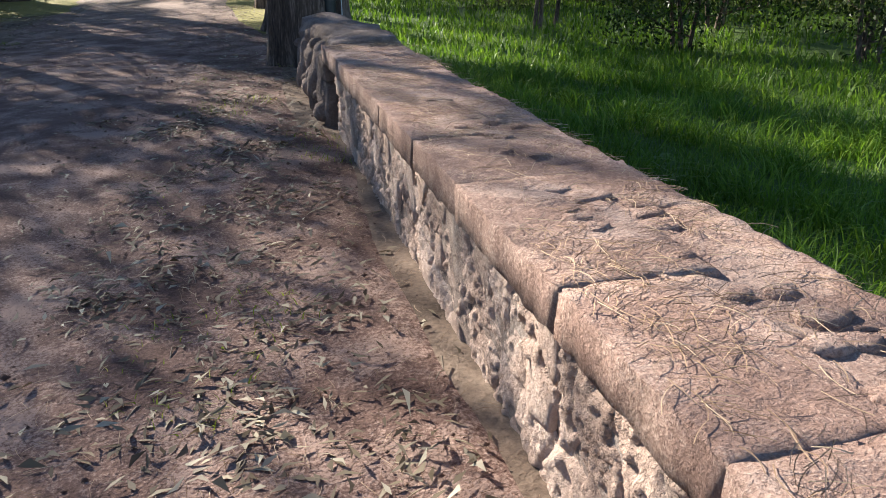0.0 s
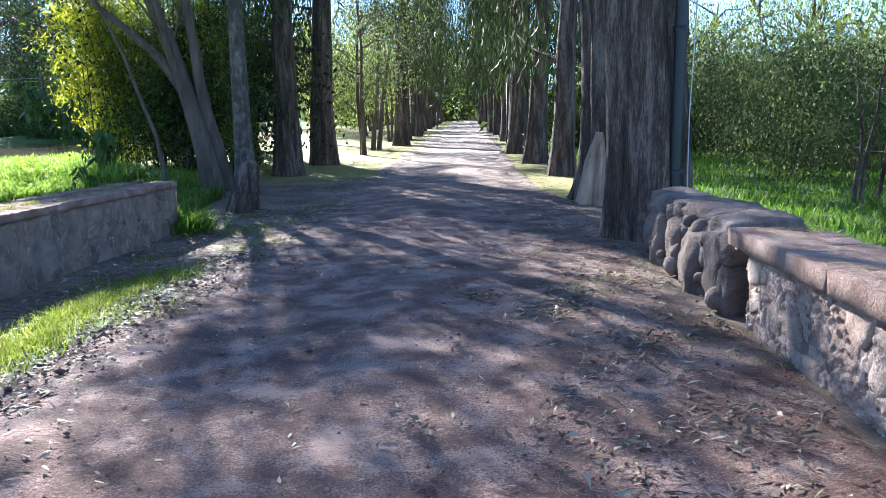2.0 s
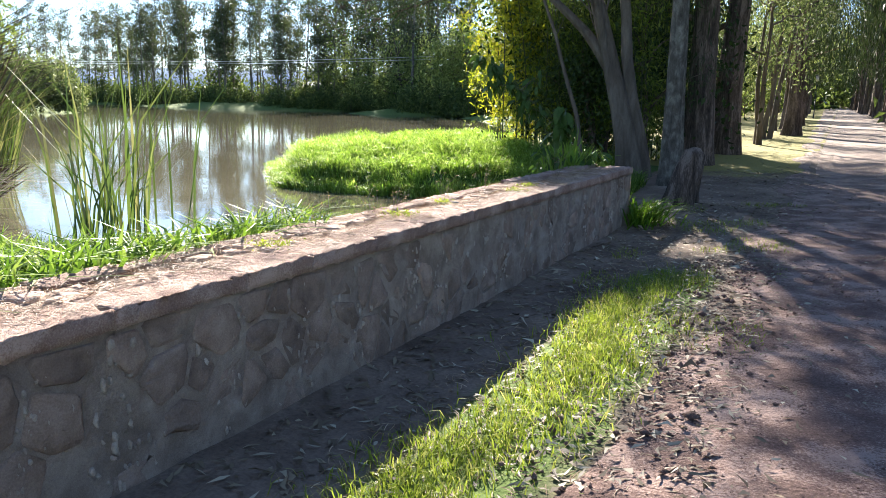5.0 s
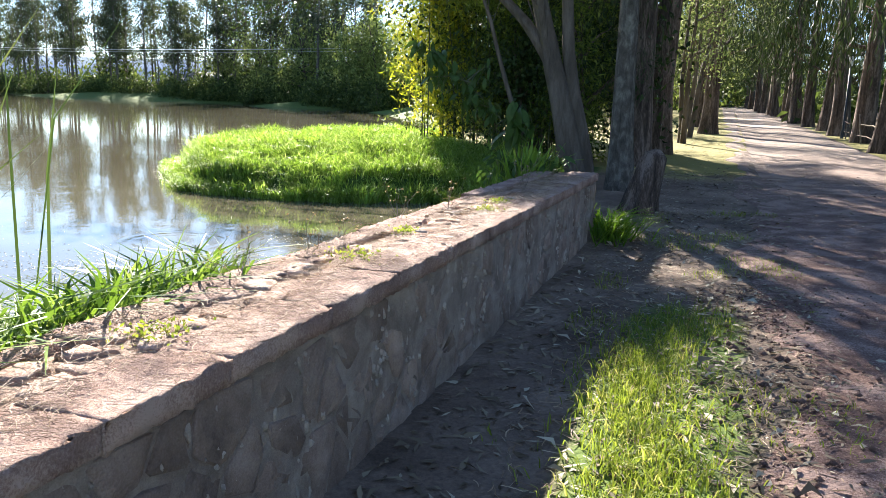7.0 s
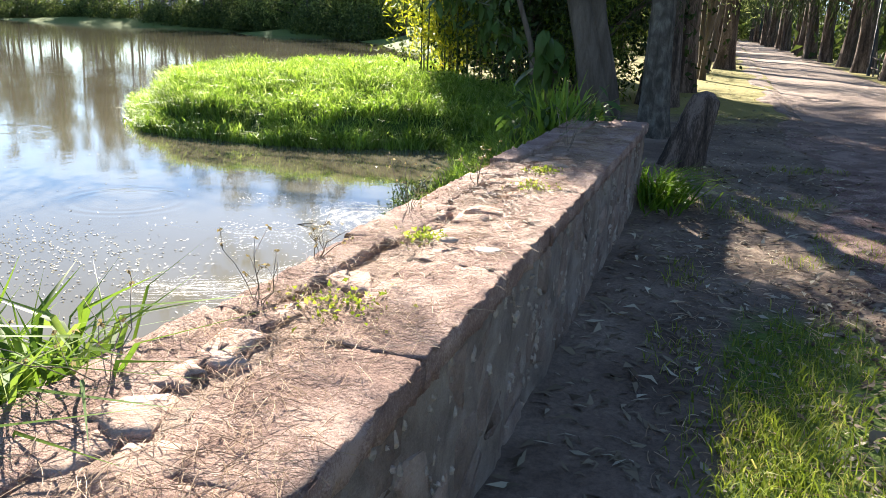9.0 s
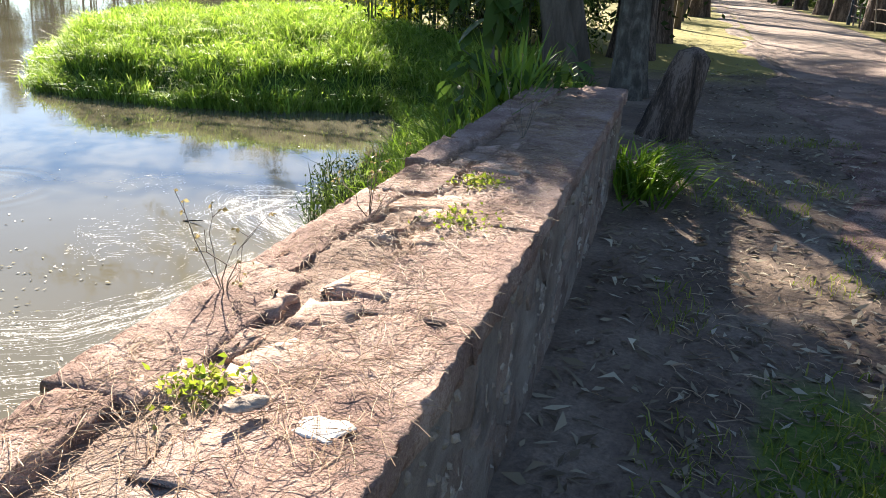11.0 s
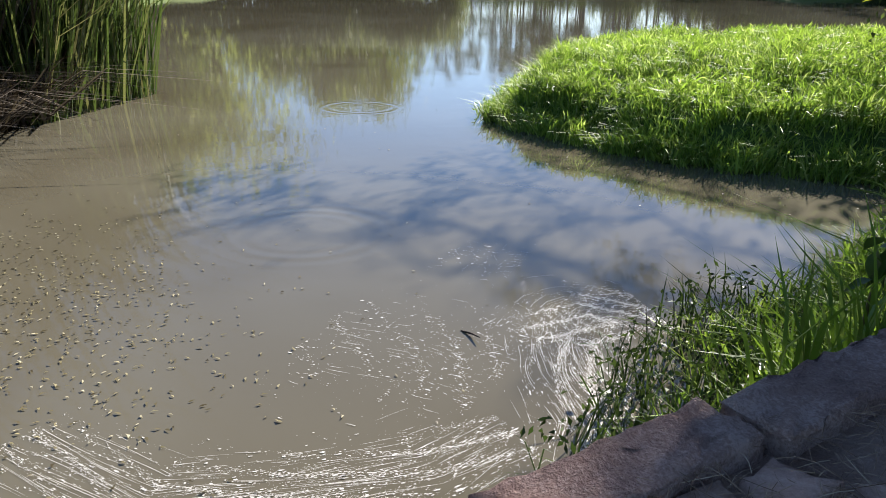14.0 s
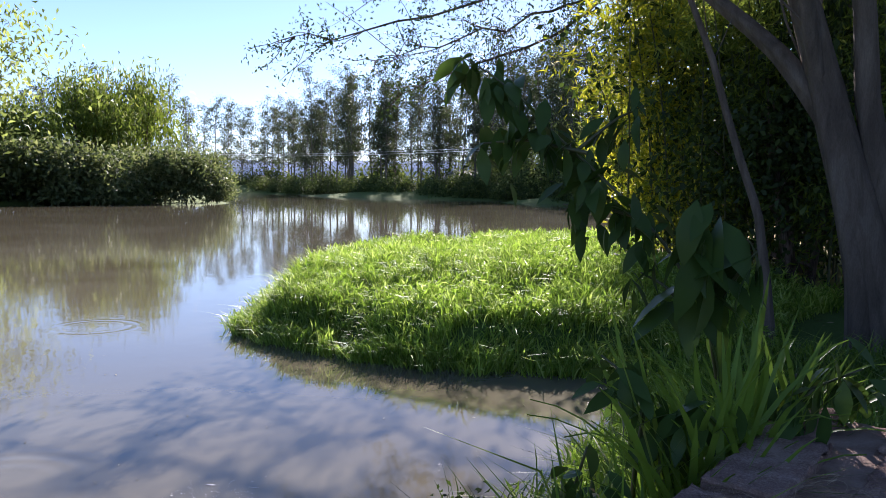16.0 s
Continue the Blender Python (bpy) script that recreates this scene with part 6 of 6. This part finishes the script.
dark_r = leaf_tree(303, 12, 0.22, 3.6, 4200, (0.34, 0.04), CASUARINA, BARK, "dark_tree", "dark needle-leaved tree behind the meadow", 0.15, 1.0, 1.0, 0.8, 1, "tree", 18)
set_at(dark_r, 5.6, 44, 0)
bare = leaf_tree(304, 4.2, 0.06, 1.9, 1300, (0.09, 0.035), DARKLEAF, BARK, "thin_shrub", "thin leaning shrub with sparse dark leaves in the meadow", 0.35, 0.8, 0.2, 0.4, 3, "shrub", 12, (0.8, 0.3))
set_at(bare, 8.4, 18.5, 0)
shade_bush = leaf_tree(305, 2.6, 0.05, 1.5, 5200, (0.1, 0.05), DARKLEAF, BARK, "dark_bush", "dense dark bush in shade at the meadow's edge", 0.1, 0.9, 0.3, 0.4, 4, "shrub", 14)
set_at(shade_bush, 9.4, 14.0, 0)
rng_w = np.random.default_rng(14)
for x, y, s in ((13.5, 30, 1.0), (11, 36, 1.1), (16, 25, 1.0), (19.5, 20, 1.15), (14, 44, 1.3), (9, 52, 1.3), (22, 28, 1.3), (17, 15, 1.1), (24, 17, 1.3)):
    again(scrub, x, y, rng_w.uniform(0, 360), s)
for x, y, s in ((24, 44, 1.2), (28, 28, 1.1), (15, 60, 1.25), (34, 38, 1.3), (26, 16, 1.0), (36, 60, 1.3), (22, 72, 1.3)):
    again(willow_r, x, y, rng_w.uniform(0, 360), s)
for x, y, s in ((8.5, 60, 1.1), (12, 70, 1.1), (6.5, 80, 1.2), (10, 95, 1.3), (30, 75, 1.2), (18, 90, 1.3)):
    again(dark_r, x, y, rng_w.uniform(0, 360), s)
for x, y, s in ((11.5, 11.5, 1.1), (12, 17, 1.2), (10.6, 8.6, 0.9)):
    again(shade_bush, x, y, rng_w.uniform(0, 360), s)

# far shore: tall gum trees, rounder trees, low bushes
gum = [gum_tree(401 + k, h, 0.26) for k, h in enumerate((30, 27, 32, 29))]
for k, g in enumerate(gum):
    set_at(g, -150 + k * 6, 150 + k * 2, 0)
round_t = leaf_tree(411, 12, 0.25, 5.0, 3600, (0.46, 0.18), PONDTREE, BARK, "round_tree", "broad grey-green tree on the far shore", 0.15, 0.9, 0.4, 1.2, 2, "tree", 16, far=True)
set_at(round_t, -56, 113, 0)
low_b = leaf_tree(412, 4.2, 0.08, 3.0, 950, (0.54, 0.23), SHOREBUSH, BARK, "shore_bush", "dark low bush on the far shore", 0.05, 0.8, 0.3, 0.9, 2, "shrub", 6, far=True)
set_at(low_b, -80, 126, 0)
head_b = leaf_tree(413, 5.2, 0.06, 3.8, 5200, (0.55, 0.22), SCRUB, BARK, "headland_bush", "dense bush with pale tips on the headland", 0.05, 0.8, 0.2, 0.9, 4, "shrub", 18, far=True)
set_at(head_b, -84, 61, 0)
willow_f = leaf_tree(414, 15, 0.25, 5.5, 7000, (0.75, 0.2), WILLOW, BARK, "pond_willow", "light green willow behind the headland bushes", 0.2, 1.0, 0.8, 1.3, 3, "tree", 18, far=True)
set_at(willow_f, -97, 56, 0)
rng_f = np.random.default_rng(17)
line = np.array([(-45, 101), (-74, 121), (-103, 130), (-146, 141), (-200, 152)], float)
u = np.linspace(0, 1, 5)
for t in np.linspace(0.1, 1.0, 104):
    x, y = np.interp(t, u, line[:, 0]), np.interp(t, u, line[:, 1])
    again(gum[rng_f.integers(4)], x + rng_f.normal(0, 2) - 3, y + rng_f.uniform(4, 24), rng_f.uniform(0, 360), rng_f.uniform(0.6, 1.08), 0.2)
for t in (0.0, 0.05, 0.1, 0.16, 0.21, 0.27, 0.33, 0.44):
    x, y = np.interp(t, u, line[:, 0]), np.interp(t, u, line[:, 1])
    again(round_t, x + rng_f.normal(0, 1), y + rng_f.uniform(3, 7), rng_f.uniform(0, 360), rng_f.uniform(0.8, 1.2), 0.2)
for t in np.linspace(0.02, 1.0, 80):
    x, y = np.interp(t, u, line[:, 0]), np.interp(t, u, line[:, 1])
    again(low_b, x + rng_f.normal(0, 1), y + rng_f.uniform(-1.0, 1.5), rng_f.uniform(0, 360), rng_f.uniform(0.6, 1.2), 0.0)
for x, y, s in ((-84, 55.5, 1.1), (-84.5, 50, 1.15), (-86, 45, 1.2), (-87, 40, 1.15), (-82.7, 62.5, 0.7), (-90, 58, 1.1), (-92, 50, 1.1), (-86, 35, 1.2), (-84, 31, 1.0)):
    again(head_b, x, y, rng_f.uniform(0, 360), s, -0.1)
for x, y, s in ((-95, 46, 0.75), (-103, 64, 1.15), (-106, 37, 1.15), (-96, 27, 0.85), (-86, 20, 1.1), (-75, 15, 0.7), (-64, 11, 0.9)):
    again(willow_f, x, y, rng_f.uniform(0, 360), s, 0.1)
for x, y, s in ((-58, 14, 0.8), (-70, 8, 1.0), (-48, 8, 0.8), (-80, 12, 1.1)):
    again(round_t, x, y, rng_f.uniform(0, 360), s, 0.1)
for x, y, s in ((-13, 62, 0.75), (-16, 74, 0.9), (-21, 88, 1.0), (-12, 90, 1.0), (-9.5, 70, 0.7), (-10, 108, 1.0), (-34, 96, 1.0)):
    again(round_t, x, y, rng_f.uniform(0, 360), s)
for x, y, s in ((38, 22, 1.3), (44, 34, 1.5), (46, 50, 1.6), (40, 80, 1.5), (28, 100, 1.5), (52, 66, 1.6), (30, 52, 1.3), (20, 50, 1.2)):
    again(willow_r, x, y, rng_f.uniform(0, 360), s)
for x, y, s in ((33, 46, 1.4), (42, 60, 1.5), (24, 62, 1.4), (14, 80, 1.3), (30, 22, 1.2), (11.5, 47, 1.0), (-9, 45, 0.8), (-8.6, 58, 0.9), (-10, 75, 1.0), (-8.4, 95, 1.0)):
    again(dark_r, x, y, rng_f.uniform(0, 360), s)
# greenery closing the alley's end and the left lawn
for x, y, s in ((-4, 142, 1.2), (-9, 152, 1.3), (4, 148, 1.2), (0, 160, 1.5), (-15, 148, 1.0), (-22, 110, 1.0), (-27, 125, 1.1)):
    again(round_t, x, y, rng_f.uniform(0, 360), s)
for x, y, s in ((-16.5, 44, 0.7), (-19.5, 54, 0.8), (-24, 66, 0.9), (-17, 38, 0.5)):
    again(low_b, x, y, rng_f.uniform(0, 360), s)

for t in np.linspace(0.08, 1.0, 34):
    x, y = np.interp(t, u, line[:, 0]), np.interp(t, u, line[:, 1])
    again(low_b, x + rng_f.normal(0, 2), y + rng_f.uniform(6, 26), rng_f.uniform(0, 360), rng_f.uniform(1.3, 2.4), 0.0)
for k in range(30):
    a, d = radians(50 + 0.6 * k + rng_f.normal(0, 0.3)), rng_f.uniform(252, 282)
    again(gum[k % 4], -4 - d * math.sin(a), 10 + d * math.cos(a), rng_f.uniform(0, 360), rng_f.uniform(0.75, 1.15), 0.2)
for k in range(14):
    a, d = radians(51 + 1.0 * k), rng_f.uniform(248, 254)
    again(low_b, -4 - d * math.sin(a), 10 + d * math.cos(a), rng_f.uniform(0, 360), rng_f.uniform(1.2, 2.0), 0.0)
for x, y, s in ((-8.4, 23.6, 1.8), (-7.9, 22.2, 1.3), (-9.3, 25.6, 2.1)):
    again(shade_bush, x, y, rng_f.uniform(0, 360), s)
for x, y, s in ((-7.6, 24.8, 0.6), (-6.6, 22.0, 0.42)):
    again(dark_r, x, y, rng_f.uniform(0, 360), s)
# dark growth closing the gaps under the alley's crowns and the pond's left corner
for x, y, s in ((-14, 100, 1.9), (-9, 120, 2.0), (-6, 137, 2.0), (-1.5, 152, 2.2), (5, 140, 2.0), (9, 124, 2.0), (14, 150, 2.3), (-12, 134, 2.0), (-18, 118, 2.0), (8, 100, 1.6)):
    again(low_b, x, y, rng_f.uniform(0, 360), s)
for x, y, s in ((-81, 30.5, 1.6), (-76, 24, 1.4), (-88, 36, 1.7)):
    again(round_t, x, y, rng_f.uniform(0, 360), s)
again(willow_f, -79, 27, 140, 1.15)
# hills far beyond the trees, distance haze put in as a blue colour
a = np.radians(np.linspace(-20, 110, 66))
top = 62 + 16 * np.sin(a * 3.1 + 1) + 9 * np.sin(a * 7.3) + 4 * np.sin(a * 17 + 2) + 2 * np.sin(a * 41)
rows_h = [np.stack([-1500 * k * np.sin(a), 1500 * k * np.cos(a), top * h - 2], -1) for k, h in ((0.9, 0.0), (0.95, 0.55), (1.0, 1.0), (1.1, 0.0))]
i = np.arange(3)[:, None] * 66 + np.arange(65)[None]
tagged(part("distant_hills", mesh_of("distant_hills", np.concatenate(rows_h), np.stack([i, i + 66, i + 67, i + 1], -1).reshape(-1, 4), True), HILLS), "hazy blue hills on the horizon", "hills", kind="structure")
# shrubs closing the meadow's far side
for x, y, size in ((6.5, 56, 1.5), (11, 55, 1.8), (16, 53, 1.7), (21, 50, 2.0), (26, 46, 1.8), (30, 41, 2.0), (34, 35, 1.8), (37, 28, 2.0), (39, 20, 1.8), (40, 12, 2.0), (13, 47, 1.2), (19, 42, 1.3), (25, 36, 1.3), (29, 27, 1.4)):
    again(low_b, x, y, rng_f.uniform(0, 360), size)
# house on the far shore
house = thing("far_house", "low white house with a grey sheet roof across the pond", "house", at=(-104, 141, 0.6))


def box_mesh(name, x0, x1, y0, y1, z0, z1):
    v = np.array([(x, y, z) for z in (z0, z1) for y in (y0, y1) for x in (x0, x1)], float)
    return mesh_of(name, v, np.array([(0, 2, 3, 1), (4, 5, 7, 6), (0, 1, 5, 4), (2, 6, 7, 3), (0, 4, 6, 2), (1, 3, 7, 5)]))


part("wall", box_mesh("wall", -6, 6, -2.5, 2.5, 0, 2.6), PLASTER, house)
v = np.array([(-6.5, -3, 2.6), (6.5, -3, 2.6), (6.5, 3, 2.6), (-6.5, 3, 2.6), (-6.5, 0, 4.8), (6.5, 0, 4.8)], float)
part("roof", mesh_of("roof", v, [np.array([(0, 1, 5, 4), (2, 3, 4, 5)]), np.array([(0, 4, 3), (1, 2, 5)])]), ROOFING, house)
for x in (-4, -1, 2.4):
    part("window", box_mesh("window", x, x + 1.2, -2.56, -2.44, 0.9, 1.9), IRON, house)
part("door", box_mesh("door", 4.2, 5.1, -2.56, -2.44, 0, 2.0), GATE_GREEN, house)
wall_f = tagged(thing("boundary_wall", at=(-98, 18, 0)), "long brown masonry wall beyond the far lawn", "wall", kind="structure")
part("wall_body", box_mesh("wall_body", -0.2, 0.2, -30, 22, -0.3, 2.6), BRICKWALL, wall_f)
part("wall_cap", box_mesh("wall_cap", -0.28, 0.28, -30, 22, 2.603, 2.72), RUBBLE, wall_f)
field = tagged(thing("yellow_field", at=(-150, 190, 0.3)), "strip of ripe yellow field behind the far trees", "field", kind="structure")
part("crop", box_mesh("crop", -60, 60, -8, 8, -0.3, 2.2), YELLOW, field)

# gate at the alley's end, lamp posts, fence
gate = thing("dark_gate", "dark green sheet gate standing open at the alley's end", "gate", at=(-0.2, 118, 1.55))
part("panel", box_mesh("panel", -0.05, 2.6, -0.04, 0.04, 0.1, 3.0), GATE_GREEN, gate)
part("gate_post", box_mesh("gate_post", -0.2, -0.052, -0.09, 0.09, -0.3, 3.3), IRON, gate)
for z in (0.1, 1.5, 2.9):
    part("rail", box_mesh("rail", -0.05, 2.6, -0.075, -0.042, z, z + 0.08), IRON, gate)


def lamp_post(x, y):
    z = float(height(np.array([x]), np.array([y]))[0])
    lamp = thing("lamp_post", "slim dark lamp post with a small lantern", "lamp", "lamp posts along the track", at=(x, y, z))
    v, q, c = tube([(0, 0, -0.1), (0, 0, 0.3), (0, 0, 0.35), (0, 0, 3.0)], [0.07, 0.07, 0.04, 0.035], 10)
    part("pole", mesh_of("pole", v, [q, c], True), IRON, lamp)
    v, q, c = tube([(0, 0, 3.0), (0, 0, 3.05), (0, 0, 3.4)], [0.05, 0.1, 0.14], 6)
    lantern = part("lantern", mesh_of("lantern", v, [q, c]), PLASTER, lamp, "pale lantern glass")
    v, q, c = tube([(0, 0, 3.4), (0, 0, 3.42), (0, 0, 3.56)], [0.17, 0.17, 0.02], 6)
    part("lantern_cap", mesh_of("lantern_cap", v, [q, c]), IRON, lantern)


lamp_post(1.2, 40.5)
lamp_post(-4.3, 74.0)
fence = thing("stick_fence", "rough fence of thin weathered sticks beside the track", "fence", at=(0, 0, 0))
rng_p = np.random.default_rng(19)
for k, y in enumerate(np.arange(29.5, 41, 1.15)):
    x = 1.75 - 0.024 * (y - 20) + rng_p.normal(0, 0.06)
    z = float(height(np.array([x]), np.array([y]))[0])
    v, q, c = tube(bent(rng_p, (x, y, z - 0.2), (x + rng_p.normal(0, 0.1), y, z + rng_p.uniform(0.8, 1.25)), 5, 0.015), np.linspace(0.035, 0.025, 5), 6)
    part("post", mesh_of("post", v, [q, c], True), TWIG, fence)
for h in (0.35, 0.75):
    l = np.array([(1.73 - 0.024 * (y - 20) + rng_p.normal(0, 0.03), y, 0.26 + 0.0148 * (y - 29.5) + h + rng_p.normal(0, 0.03)) for y in np.linspace(29.4, 40.6, 12)])
    v, q, c = tube(l, np.full(12, 0.02), 5)
    part("rail", mesh_of("rail", v, [q, c], True), TWIG, fence)

# wires across the pond
for dz in (0.0, 0.45):
    t = np.linspace(0, 1, 24)[:, None]
    p = np.array([-215.0, 140, 10.5 + dz]) * (1 - t) + np.array([-30.0, 112, 8.8 + dz]) * t
    p[:, 2] -= 1.2 * np.sin(np.pi * t[:, 0])
    v, q, c = tube(p, np.full(24, 0.028), 4)
    tagged(part("power_line", mesh_of("power_line", v, [q, c]), CABLE), "thin pale power line strung across the far shore", "cable", "power lines")

meadow_and_grass()
reeds()
sapling()
strappy_plant()
dry_weeds()
litter()
foam()
